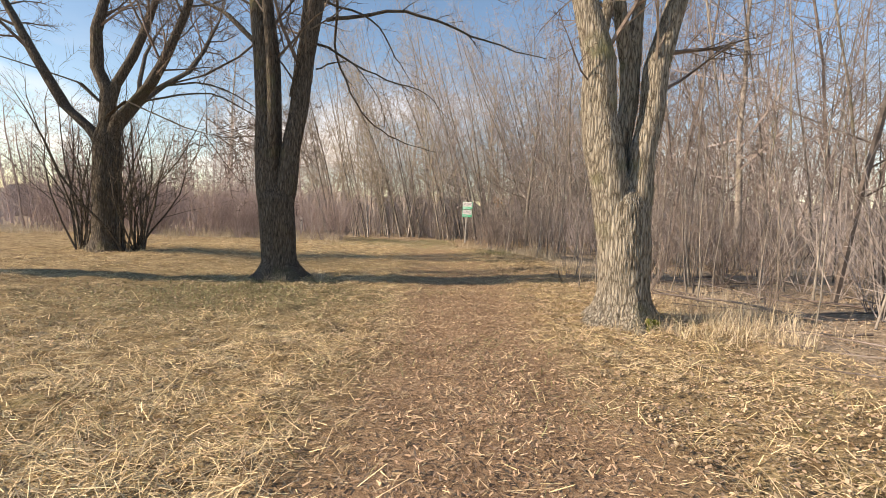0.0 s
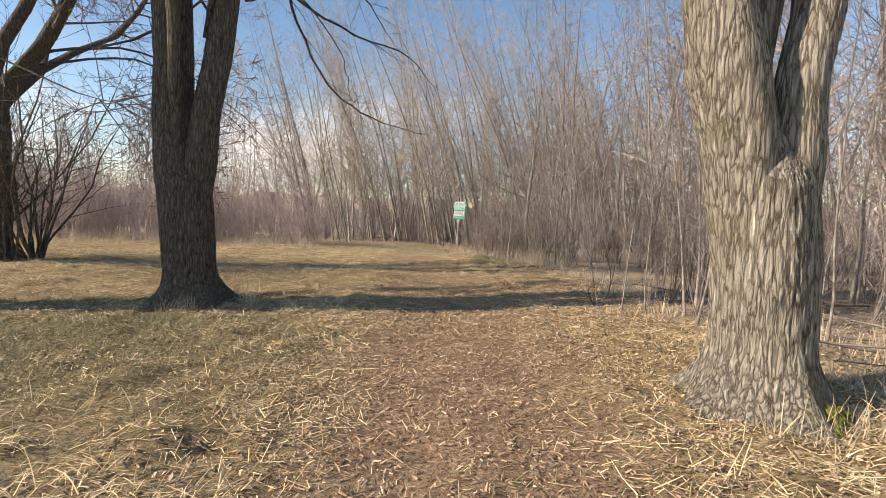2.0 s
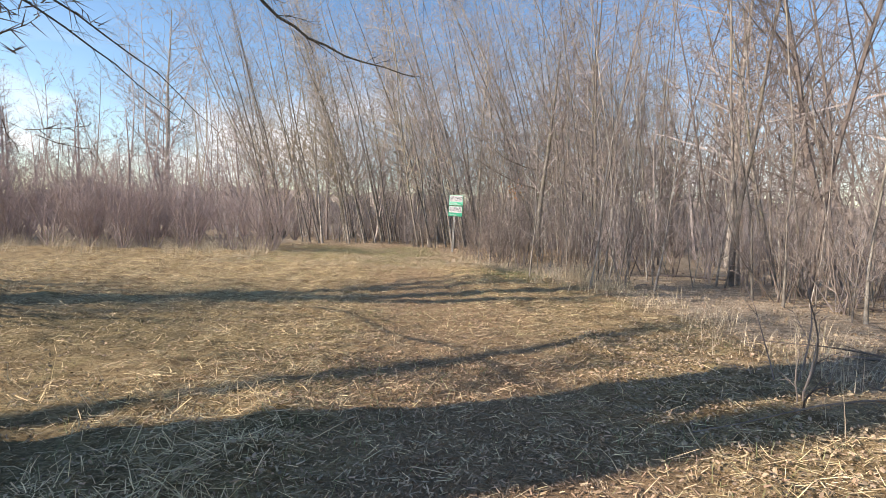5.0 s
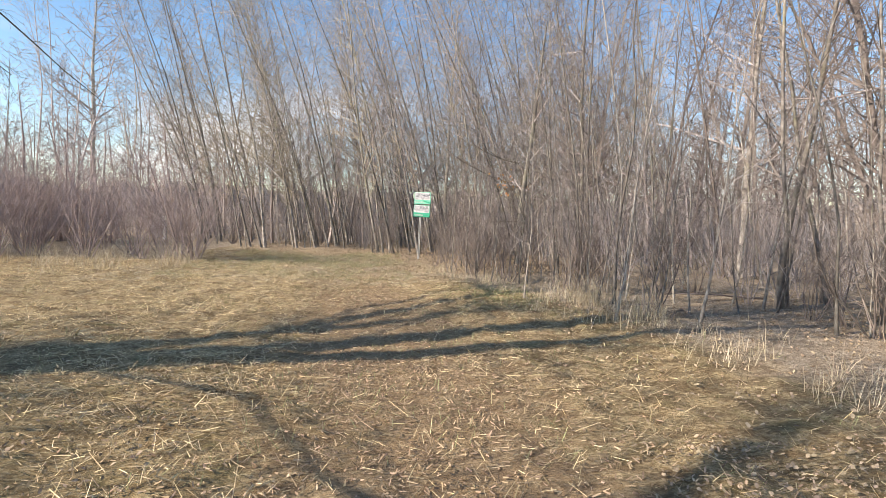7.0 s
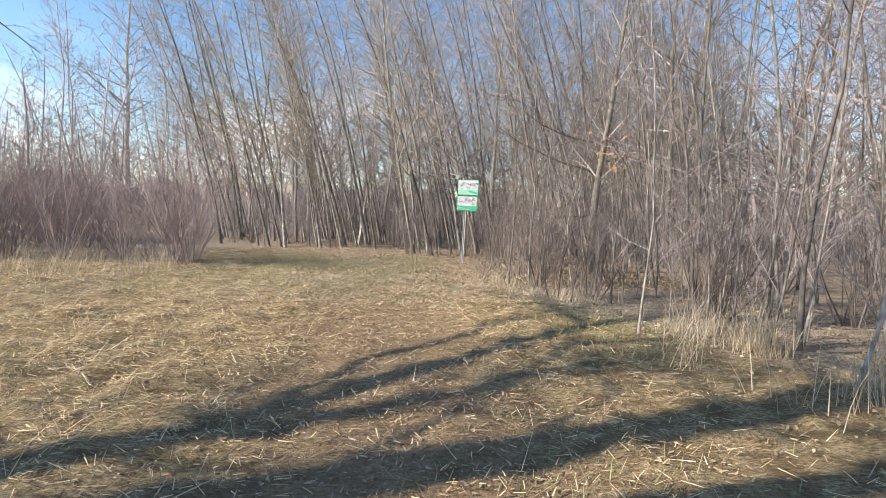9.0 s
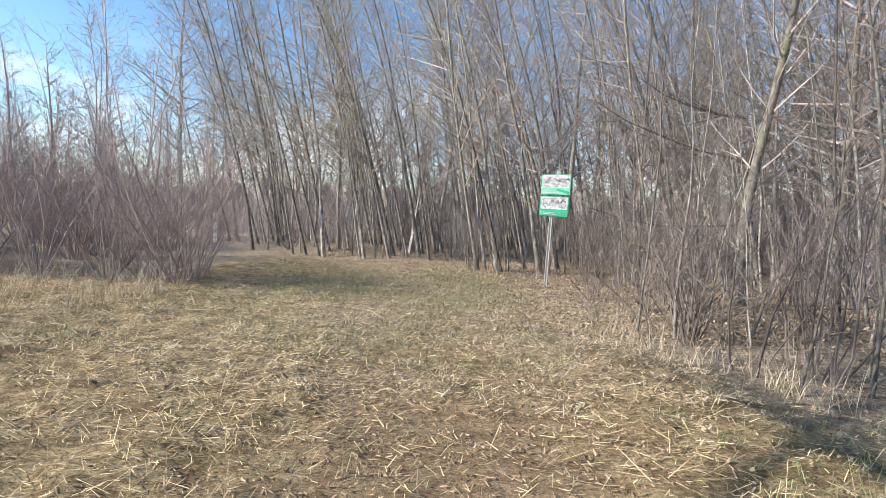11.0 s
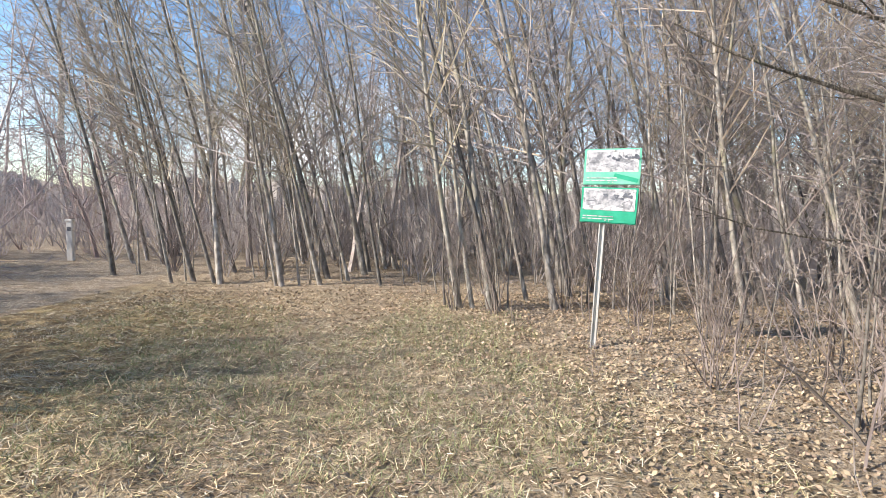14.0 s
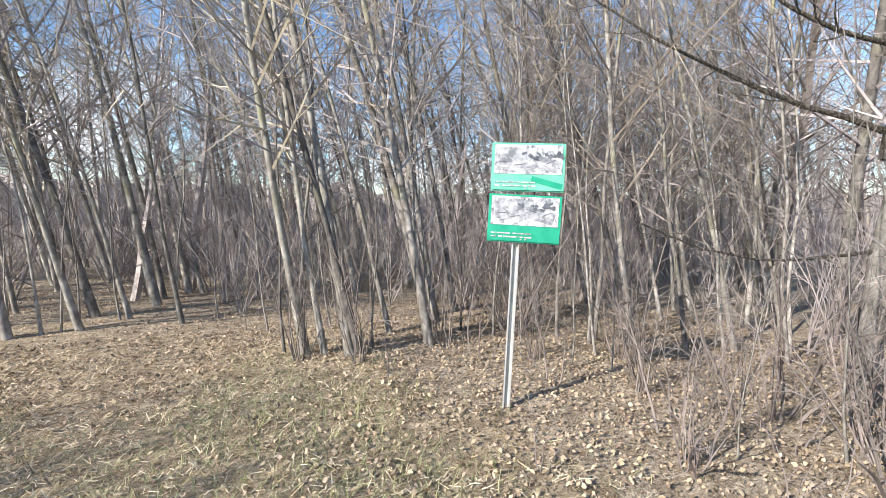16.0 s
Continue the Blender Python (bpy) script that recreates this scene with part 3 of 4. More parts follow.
# ---- the three great trees ----
def furrowed(pts, rads, sides, rows, deep, seed, flare=0.0, lobes=5):
    """A thick stem with furrowed bark and, at the foot, root swellings."""
    V, F = [], []
    last = len(pts) - 1
    for j in range(rows + 1):
        f = j / rows * last
        i = min(last - 1, int(f))
        u = f - i
        p = pts[i].lerp(pts[i + 1], u)
        s = u * u * (3 - 2 * u)
        r = rads[i] * (1 - s) + rads[i + 1] * s
        for k in range(sides):
            w = 2 * math.pi * k / sides
            c, sn = math.cos(w), math.sin(w)
            h = p.z
            g = r * 44
            ridge = noise.noise((c * g + seed, sn * g, h * 4.5)) + 0.4 * noise.noise((c * g * 2 + seed, sn * g * 2, h * 9))
            ridge = 1 - abs(ridge) * 2.6
            grow = 0.0
            if flare:
                low = max(0.0, 1 - h / 0.6)
                grow = flare * low ** 2.6 * (0.55 + 0.75 * max(0, math.sin(w * lobes + seed)) + 0.4 * noise.noise((c * 2, sn * 2, seed)))
            swell = 0.05 * noise.noise((c * 1.2, sn * 1.2, h * 0.9 + seed))
            rr = r * (1 + swell) + deep * ridge + grow
            V.append(p + Vector((c * rr, sn * rr, 0)))
    for j in range(rows):
        for k in range(sides):
            k2 = (k + 1) % sides
            F.append((j * sides + k, j * sides + k2, (j + 1) * sides + k2, (j + 1) * sides + k))
    return V, F


def crown_on(rng, V, F, pts, rads, count, length, levels=3, rise=0.03, thin=0.0055):
    sprout(rng, V, F, pts, rads, int(count * 1.3), 0.15, length, 0.85, rise, 0.36, levels, 4, 0.24, thin, 8)


def big_tree(name, x, y, trunk, limbs, seed, material, limb_material, label, twig_count=16, sides=160, flare=0.2, thin=0.0055):
    """trunk: (dx, dy, z, radius) rows; limbs: lists of the same, each one a part with its twigs."""
    rng = random.Random(seed)
    root = new(name)
    root.location = (x, y, ground_z(x, y))
    tagged(root, label, "tree")
    V, F = furrowed([Vector(r[:3]) for r in trunk], [r[3] for r in trunk], sides, 135, 0.012, seed, flare)
    mesh_ob("trunk", V, F, material, root, round_off=True)
    CV, CF = [], []
    for limb in limbs:
        pts = [Vector(r[:3]) for r in limb]
        pts = pts[:2] + [p + Vector((rng.uniform(-1, 1), rng.uniform(-1, 1), 0)) * 0.05 for p in pts[2:]]
        rads = [r[3] for r in limb]
        d = (pts[-1] - pts[-2]).normalized()
        ext = bent(rng, pts[-1], d, rng.uniform(2.8, 4.2), 5, 0.14, 0.03)[1:]
        allp = pts + ext
        allr = rads + [max(0.02, rads[-1] * (1 - 0.85 * (k + 1) / 5)) for k in range(5)]
        n_s = (60 if y < 12 and x > -5 else 36) if rads[0] > 0.15 else 14
        LV, LF = furrowed(allp, allr, n_s, 90, 0.009 if rads[0] > 0.15 else 0.003, seed + len(CV) % 7)
        mesh_ob("limb", LV, LF, limb_material, root, round_off=True)
        crown_on(rng, CV, CF, allp[2:], allr[2:], twig_count, 2.5, thin=thin)
    mesh_ob("crown", CV, CF, TWIG, root, "bare dark branching twigs")
    return root


def add_droop(root, name, pts, r0, seed, twigs=7):
    """A hanging branch with thin side twigs."""
    rng = random.Random(seed)
    ctrl = [Vector(p) - root.location for p in pts]
    line = []
    for i in range(len(ctrl) - 1):
        a, b = ctrl[max(i - 1, 0)], ctrl[i]
        c, d = ctrl[i + 1], ctrl[min(i + 2, len(ctrl) - 1)]
        for k in range(5):
            t = k / 5
            line.append(0.5 * ((2 * b) + (c - a) * t + (2 * a - 5 * b + 4 * c - d) * t * t + (3 * b - a - 3 * c + d) * t ** 3))
    line.append(ctrl[-1])
    n = len(line) - 1
    line = [p + Vector((rng.uniform(-1, 1), rng.uniform(-1, 1), rng.uniform(-1, 1))) * 0.03 for p in line]
    rads = [max(0.006, r0 * (1 - 0.85 * k / n)) for k in range(n + 1)]
    V, F = [], []
    tube(V, F, line, rads, 7)
    sprout(rng, V, F, line, rads, twigs, 0.3, 1.1, 0.7, -0.05, 0.5, 2, 3, 0.16, 0.004)
    mesh_ob(name, V, F, BARK_DARK, root, round_off=True)


forked_tree = big_tree(
    "tree", 2.5, 6.65,
    [(0.03, 0, -0.12, 0.40), (0.06, 0, 0.45, 0.345), (0.04, 0, 1.1, 0.345), (0.0, 0, 1.6, 0.325), (-0.03, 0.05, 1.95, 0.21), (-0.03, 0.10, 2.2, 0.06)],
    [[(-0.1, 0.0, 0.9, 0.20), (-0.2, -0.02, 1.8, 0.25), (-0.3, -0.02, 2.4, 0.265), (-0.39, 0.0, 2.9, 0.235), (-0.46, 0.0, 3.6, 0.21), (-0.64, 0.0, 4.5, 0.165)],
     [(0.12, 0.0, 0.9, 0.18), (0.18, -0.02, 1.7, 0.195), (0.245, -0.02, 2.4, 0.165), (0.32, 0.0, 2.9, 0.16), (0.40, 0.03, 3.5, 0.165), (0.64, 0.05, 4.5, 0.135)],
     [(0.02, 0.2, 2.0, 0.12), (0.03, 0.26, 2.6, 0.13), (0.06, 0.30, 3.1, 0.13), (0.13, 0.32, 3.6, 0.14), (0.24, 0.40, 4.5, 0.08)],
     [(0.10, 0.3, 3.4, 0.09), (-0.02, 0.25, 3.9, 0.10), (-0.20, 0.20, 4.5, 0.095), (-0.35, 0.2, 5.2, 0.08)],
     [(-0.44, 0.0, 3.8, 0.08), (-0.36, -0.15, 4.5, 0.08), (-0.28, -0.4, 5.4, 0.07)]],
    3, BARK, BARK, "great forked tree with deeply furrowed grey bark, mossy foot", 12)

dark_tree = big_tree(
    "tree", -3.57, 10.3,
    [(0.06, 0, -0.12, 0.42), (0.0, 0, 0.5, 0.36), (-0.04, 0, 1.1, 0.37), (-0.09, 0, 1.7, 0.37), (-0.10, 0.05, 2.15, 0.24), (-0.10, 0.10, 2.4, 0.06)],
    [[(-0.14, 0.0, 1.0, 0.22), (-0.22, -0.02, 1.9, 0.28), (-0.28, 0.0, 2.7, 0.275), (-0.31, 0.02, 3.6, 0.265), (-0.36, 0.03, 4.8, 0.265), (-0.45, 0.05, 6.2, 0.23)],
     [(0.0, 0.0, 1.1, 0.20), (0.13, 0.0, 2.0, 0.225), (0.27, 0.03, 2.8, 0.195), (0.37, 0.05, 3.6, 0.19), (0.49, 0.10, 4.8, 0.185), (0.69, 0.15, 6.0, 0.18)],
     [(-0.10, -0.15, 2.3, 0.06), (-0.10, -0.26, 3.2, 0.09), (-0.09, -0.33, 4.0, 0.09), (-0.14, -0.38, 5.0, 0.085), (-0.20, -0.42, 6.2, 0.07)],
     [(-0.55, 0.1, 5.0, 0.08), (-1.3, 0.3, 5.7, 0.08), (-2.4, 0.5, 6.3, 0.06)],
     [(0.20, 0.0, 3.9, 0.03), (0.5, -0.3, 4.8, 0.035), (0.62, -0.5, 6.0, 0.03)]],
    5, BARK_DARK, BARK_DARK, "great twin-stemmed tree with dark furrowed bark beside the path", 17, 160, 0.24, 0.0045)
add_droop(dark_tree, "hanging_branch", [(-2.6, 10.5, 6.4), (-2.9, 12.4, 7.0), (-3.3, 14.2, 6.1), (-2.6, 14.8, 4.6), (-1.6, 14.9, 3.85), (-0.35, 14.9, 3.5)], 0.05, 61, 12)
add_droop(dark_tree, "hanging_branch", [(-2.7, 10.5, 5.6), (-1.0, 10.6, 5.9), (0.8, 10.8, 5.4), (2.2, 11.0, 5.1)], 0.045, 62, 12)
add_droop(dark_tree, "hanging_branch", [(-2.8, 10.4, 6.0), (-1.9, 11.6, 6.1), (-1.2, 12.0, 5.2), (-0.8, 12.1, 4.6)], 0.03, 63, 9)
add_droop(dark_tree, "hanging_branch", [(-2.9, 10.7, 5.2), (-2.0, 13.2, 5.3), (-0.6, 14.0, 5.0), (0.0, 14.2, 4.3)], 0.03, 64, 9)
add_droop(dark_tree, "hanging_branch", [(-2.9, 10.6, 4.6), (-2.3, 11.2, 5.0), (-1.7, 11.6, 4.3), (-1.5, 11.7, 3.6)], 0.02, 65, 7)

spreading_tree = big_tree(
    "tree", -10.1, 14.2,
    [(0, 0, -0.12, 0.43), (0.0, 0, 0.6, 0.38), (0.0, 0, 1.7, 0.37), (0.02, 0, 2.8, 0.36), (0.03, 0, 3.4, 0.33), (0.0, 0, 4.0, 0.12)],
    [[(-0.1, 0, 3.1, 0.18), (-0.38, 0.0, 3.55, 0.19), (-1.29, 0.1, 4.3, 0.16), (-2.1, 0.1, 5.67, 0.14), (-2.82, 0.2, 6.94, 0.11)],
     [(0.0, 0, 3.2, 0.22), (0.05, 0.05, 4.75, 0.20), (-0.27, 0.1, 5.4, 0.17), (-0.34, 0.1, 6.5, 0.15), (-0.16, 0.2, 7.5, 0.12)],
     [(0.08, 0.05, 4.2, 0.13), (0.22, 0.1, 4.92, 0.15), (0.65, 0.2, 5.75, 0.14), (0.9, 0.3, 6.56, 0.12), (1.28, 0.4, 7.53, 0.10)],
     [(0.12, -0.05, 3.1, 0.20), (0.46, -0.1, 3.94, 0.19), (0.88, -0.1, 4.37, 0.18), (1.47, -0.2, 4.88, 0.16), (1.9, -0.2, 5.62, 0.14), (2.4, -0.1, 6.9, 0.11)],
     [(-0.1, -0.1, 4.4, 0.06), (-0.6, -0.2, 4.9, 0.07), (-2.1, -0.4, 5.34, 0.06), (-3.1, -0.5, 5.64, 0.05)],
     [(0.1, -0.2, 3.9, 0.05), (1.4, -1.2, 4.2, 0.05), (3.4, -2.0, 3.4, 0.04)],
     [(0.1, 0.15, 3.5, 0.14), (0.3, 1.0, 4.6, 0.15), (0.5, 2.0, 5.4, 0.13), (0.8, 3.0, 6.2, 0.11), (1.0, 3.8, 7.2, 0.08)],
     [(0.3, 1.1, 4.7, 0.07), (-0.4, 2.2, 5.6, 0.07), (-0.8, 3.2, 6.8, 0.06)],
     [(0.6, 2.3, 5.6, 0.06), (1.6, 2.6, 6.0, 0.06), (2.6, 3.0, 6.8, 0.05)]],
    8, BARK_DARK, BARK_DARK, "old spreading tree with many dark limbs and stool shoots", 26, 120, 0.2, 0.0065)


add_droop(spreading_tree, "hanging_branch", [(-9.3, 14.6, 5.0), (-8.4, 17.0, 5.9), (-7.2, 20.0, 5.2), (-6.2, 22.5, 3.8)], 0.04, 66, 12)
add_droop(spreading_tree, "hanging_branch", [(-9.2, 14.2, 4.6), (-7.6, 15.5, 5.2), (-6.2, 17.0, 4.4), (-5.2, 18.4, 3.3)], 0.035, 67, 12)

# a tree of the same row, beside the clearing, that shades the dark one
big_tree(
    "tree", -13.05, 7.5,
    [(0, 0, -0.12, 0.52), (0.0, 0, 0.6, 0.46), (0.0, 0, 1.8, 0.46), (0.0, 0, 3.0, 0.45), (0.0, 0, 4.2, 0.40), (0.0, 0, 5.0, 0.15)],
    [[(-0.05, 0, 3.4, 0.30), (-0.2, 0, 5.0, 0.34), (-0.3, 0.0, 7.0, 0.30), (-0.4, 0.1, 9.5, 0.22)],
     [(0.1, 0, 3.4, 0.30), (0.2, -0.1, 5.0, 0.34), (0.3, -0.25, 7.0, 0.30), (0.5, -0.4, 9.5, 0.22)],
     [(0.0, 0.1, 4.0, 0.14), (0.1, 1.0, 5.6, 0.13), (0.3, 2.0, 7.5, 0.10)]],
    13, BARK_DARK, BARK_DARK, "large dark old tree at the clearing's side", 9, 40)


# moss cushion at the foot of the furrowed tree
def moss_cushion(x, y, sx, sy, sz, seed):
    bm = bmesh.new()
    bmesh.ops.create_icosphere(bm, subdivisions=4, radius=1)
    for v in bm.verts:
        v.co *= 1 + 0.22 * noise.noise(v.co * 2.5 + Vector((seed, 0, 0))) + 0.1 * noise.noise(v.co * 8)
        v.co = Vector((v.co.x * sx, v.co.y * sy, v.co.z * sz))
    me = bpy.data.meshes.new("moss")
    bm.to_mesh(me); bm.free()
    me.materials.append(MOSS)
    ob = new("moss", me)
    ob.location = (x, y, ground_z(x, y) + sz * 0.3)
    tagged(ob, "green moss cushion on the furrowed tree's root", "moss")


for mx, my, ms, mz in ((2.60, 6.16, 0.10, 0.09), (2.74, 6.20, 0.12, 0.12), (2.87, 6.30, 0.09, 0.08), (2.68, 6.10, 0.07, 0.05)):
    moss_cushion(mx, my, ms, 0.07, mz, mx * 9)


# ---- the notice boards on their post ----
def notice_sign(x, y, turn):
    root = new("notice_sign")
    root.matrix_basis = pose(x, y, ground_z(x, y), 0, 0, turn)
    tagged(root, "two green and white information boards on a leaning zinc post", "sign")
    lean = radians(-1.7)
    post_m = pose(0, 0.03, 0, 0, math.degrees(-lean), 0)
    for dx in (-0.028, 0.028):
        part("post_flange", box(0.014, 0.04, 2.5, post_m @ Matrix.Translation((dx, 0, 1.2))), ZINC, root, bevel=0.002)
    part("post", box(0.05, 0.006, 2.5, post_m @ Matrix.Translation((0, 0.012, 1.2))), ZINC, root, "perforated zinc post")
    for lo, hi, tip, kind in ((1.60, 2.035, 2.2, 0), (2.065, 2.50, 1.0, 1)):
        w, h = 0.655, hi - lo
        base = pose(0.135 if kind else 0.115, -0.012, lo + h / 2 - 0.03, 0, tip, 0)
        board = part("board", box(w, 0.014, h, base), SIGN_MINT if kind else SIGN_GREEN, root, bevel=0.003)
        face = -0.0105

        def plate(name, cx, cz, sx, sz, mat, layer=1, tilt=0):
            part(name, box(sx, 0.002, sz, base @ Matrix.Translation((cx, face - 0.0025 * (layer - 1), cz)) @ pose(0, 0, 0, 0, tilt, 0)), mat, board)

        top = h / 2
        plate("map", 0, 0.07, w - 0.05, h * 0.60, SIGN_WHITE)
        plate("map_area", -0.10, 0.085, w * 0.52, h * 0.42, SIGN_GREY, 2)
        plate("map_area", 0.17, 0.03, w * 0.30, h * 0.26, SIGN_GREY, 2, 14)
        for k in range(7):
            plate("map_line", -0.22 + 0.07 * k, 0.05 + 0.03 * math.sin(k * 2.1), 0.09, 0.007, SIGN_WHITE if k % 2 else SIGN_DARK, 3, 35 * math.sin(k * 1.7))
        for k in range(16):
            q = random.Random(900 + 20 * kind + k)
            near = k % 2
            plate("dark_patch", (0.23 if near else 0.06) + q.uniform(-0.06, 0.06) * (1 if near else 1.8), (0.125 if near else 0.10) + q.uniform(-0.028, 0.028),
                  q.uniform(0.015, 0.05), q.uniform(0.012, 0.034), SIGN_DARK, 3 + 0.05 * k, q.uniform(-40, 40))
        plate("band", 0, -0.155, w - 0.012, 0.10, SIGN_MINT if kind else SIGN_GREEN, 4)
        plate("band", 0.17, -0.135, 0.28, 0.05, SIGN_GREEN, 5, 14)
        for r in range(2):
            for k in range(6):
                plate("text_bar", -0.27 + 0.062 * k, -0.135 - 0.032 * r, 0.04 + 0.012 * ((k * 5 + r) % 3), 0.012, SIGN_WHITE, 6)
        for cx in (-0.02, 0.02):
            for cz in (-top + 0.03, top - 0.03):
                bolt = bmesh.new()
                bmesh.ops.create_cone(bolt, cap_ends=True, segments=10, radius1=0.008, radius2=0.006, depth=0.006,
                                      matrix=base @ Matrix.Translation((cx, face - 0.012, cz)) @ pose(0, 0, 0, 90, 0, 0))
                part("bolt", bolt, ZINC, board)
    return root


notice_sign(1.18, 28.46, -31.0)


# ---- a white marker post far along the path ----
def marker_post(x, y):
    root = new("marker_post")
    root.location = (x, y, ground_z(x, y))
    tagged(root, "white painted wooden marker post in the grass", "post")
    part("shaft", box(0.17, 0.13, 1.22, Matrix.Translation((0, 0, 0.56))), POST_WHITE, root, bevel=0.012)
    part("cap", box(0.21, 0.17, 0.07, Matrix.Translation((0, 0, 1.20))), POST_WHITE, root, bevel=0.015)
    part("plaque", box(0.11, 0.008, 0.12, Matrix.Translation((0, -0.069, 0.95))), SIGN_DARK, root)


marker_post(-11.4, 37.7)

# ---- the thicket ----
used = set()
poles = [sapling(100 + i, 14.2 + i * 0.6, 0.038 + 0.0055 * i, 0.17 + 0.04 * (i % 3), 58, 0.15, 2.9, 2, POLE_TWIG if i % 2 else WILLOW_TWIG, 0.006, 0.008, "pole_tree", 0.92, 8, True) for i in range(6)]
near_poles = [sapling(130 + i, 13.0 + i, 0.034 + 0.008 * i, 0.10 + 0.05 * i, 46, 0.16, 2.7, 2, THICKET_TWIG, 0.0055, 0.008, "pole_tree", 0.9, 7, True) for i in range(3)]
slims = [sapling(200 + i, 4.6 + 0.7 * i, 0.012 + 0.003 * i, 0.08 * (i % 4), 24, 0.10, 1.25, 2, THICKET_TWIG if i % 3 else POLE_TWIG, 0.004, spread=0.9, kids=7, fine=True) for i in range(6)]
talls = [sapling(300 + i, 13.0 + 0.6 * i, 0.10 + 0.015 * i, 0.06 - 0.03 * i, 32, 0.2, 4.8, 2, POLE_TWIG, 0.009, 0.02, "tall_tree", 1.15, 8, True) for i in range(3)]
shrubs = [shrub(400 + i, 8 + 2 * i, 2.3 + 0.25 * i, 0.7, RED_TWIG if i > 2 else THICKET_TWIG, 0.0045, fork=6 if i > 2 else 5) for i in range(6)]
for ob in poles + near_poles:
    tagged(ob, "tall slim bare pole tree leaning in a row", "tree", "leaning trees of the wood")
for ob in slims:
    tagged(ob, "thin bare sapling with grey-brown twigs", "sapling", "saplings of the thicket")
for ob in talls:
    tagged(ob, "tall bare tree with a fine twiggy crown", "tree", "tall trees of the wood")
for i, ob in enumerate(shrubs):
    tagged(ob, "bare reddish many-stemmed shrub" if i > 2 else "bare grey-brown many-stemmed shrub", "shrub", "shrubs of the thicket")

rng = random.Random(77)
# the row behind the path's bend, stem by stem
for x, y, k, s in ((-0.26, 30.9, 2, 0.95), (-0.05, 30.75, 0, 0.8), (0.24, 30.6, 4, 1.0), (0.36, 30.55, 1, 0.8), (1.1, 31.6, 1, 0.9), (1.37, 30.7, 3, 0.9),
                   (-1.8, 33.3, 0, 0.9), (-2.6, 34.0, 1, 0.9), (-3.1, 33.2, 2, 0.9), (-3.15, 34.4, 5, 0.9), (-3.9, 33.1, 3, 1.0), (-4.05, 33.2, 0, 0.8),
                   (-5.4, 33.6, 4, 1.0), (-5.6, 33.8, 1, 0.9), (-6.1, 33.9, 2, 0.9), (-6.4, 33.5, 0, 0.9), (-8.3, 34.6, 3, 0.9), (-9.2, 37.0, 5, 0.9),
                   (4.1, 29.7, 2, 0.9), (5.6, 31.3, 5, 1.0), (2.9, 33.0, 3, 1.0), (7.1, 33.6, 4, 1.0), (5.3, 29.0, 1, 0.9)):
    set_down(poles[k], used, x, y, rng.uniform(-22, 22), s)
for x, y in ((-0.3, 31.2), (0.3, 30.9), (1.3, 31.0), (-1.6, 33.5), (-2.9, 33.6), (-3.7, 33.5), (-5.2, 34.0), (-6.0, 34.3), (-7.6, 34.9), (2.4, 31.6),
             (3.3, 30.4), (0.7, 32.6), (-0.9, 32.4), (-4.6, 34.6), (4.8, 32.2), (1.9, 33.4)):
    for j in range(2):
        set_down(slims[(j * 3 + int(abs(x) * 7)) % 6], used, x + rng.uniform(-0.35, 0.35), y + rng.uniform(-0.3, 0.5), rng.uniform(-60, 60), rng.uniform(0.45, 0.9))
for x, y, k in ((7.6, 28.9, 0), (3.2, 36.5, 1), (-8.75, 47.5, 2), (10.5, 24.0, 1), (12.5, 33.0, 0), (9.8, 16.0, 2)):
    set_down(talls[k], used, x, y, rng.uniform(-30, 30), 1.0)
lone = sapling(310, 22.0, 0.30, 0.02, 50, 0.25, 8.0, 3, POLE_TWIG, 0.02, 0.02, "tall_tree", 1.0, 6, True)
tagged(lone, "tall lone bare tree with a wide twiggy crown", "tree")
lone.location = (-26.4, 59.4, 0.04)
grey = sapling(311, 10.5, 0.066, -0.03, 30, 0.36, 2.6, 3, THICKET_TWIG, 0.006, 0.02, "tree", 0.7, 6, True)
tagged(grey, "smooth grey-barked tree with ascending limbs in the thicket", "tree")
grey.location = (7.4, 19.2, ground_z(7.4, 19.2))
for x, y, k, s in ((3.5, 18.05, 3, 0.9), (3.72, 9.61, 3, 0.85), (3.03, 10.53, 1, 0.8), (3.44, 10.57, 0, 0.9), (4.57, 8.44, 2, 0.9)):
    set_down(slims[k], used, x, y, 40 * k, s)
count = 0
while count < 120:     # poles further in
    x, y = rng.uniform(-10, 16), rng.uniform(31, 43)
    if y < 34.5 and x < 2 or x < -6 and y < 36 or abs(x - (-5.5 - (y - 28) * 0.6)) < 2.0:
        continue
    set_down(poles[count % 6], used, x, y, rng.uniform(-25, 25), rng.uniform(0.85, 1.15))
    count += 1
count = 0
while count < 55:      # poles in the thicket beside the path
    y = rng.uniform(9, 31)
    y = max(y, 12)
    x = edge_x(y) + 2.6 + abs(rng.gauss(0, 4.0))
    if (x - 4.65) ** 2 + (y - 27.2) ** 2 < 0.4:
        continue
    set_down(near_poles[count % 3], used, x, y, rng.uniform(-40, 40), rng.uniform(0.5, 0.95))
    count += 1
count = 0
while count < 125:     # saplings along the edge
    y = rng.uniform(3.5, 31)
    x = edge_x(y) + abs(rng.gauss(0.1, 2.3)) + (0.9 if y < 9 else 0.15)
    if (x - 2.5) ** 2 + (y - 6.65) ** 2 < 1.2 or y > 26.3 and x < 2.2:
        continue
    set_down(slims[count % 6], used, x, y, rng.uniform(0, 360), rng.uniform(0.65, 1.1) * (1 if y < 20 else 0.75))
    count += 1
count = 0
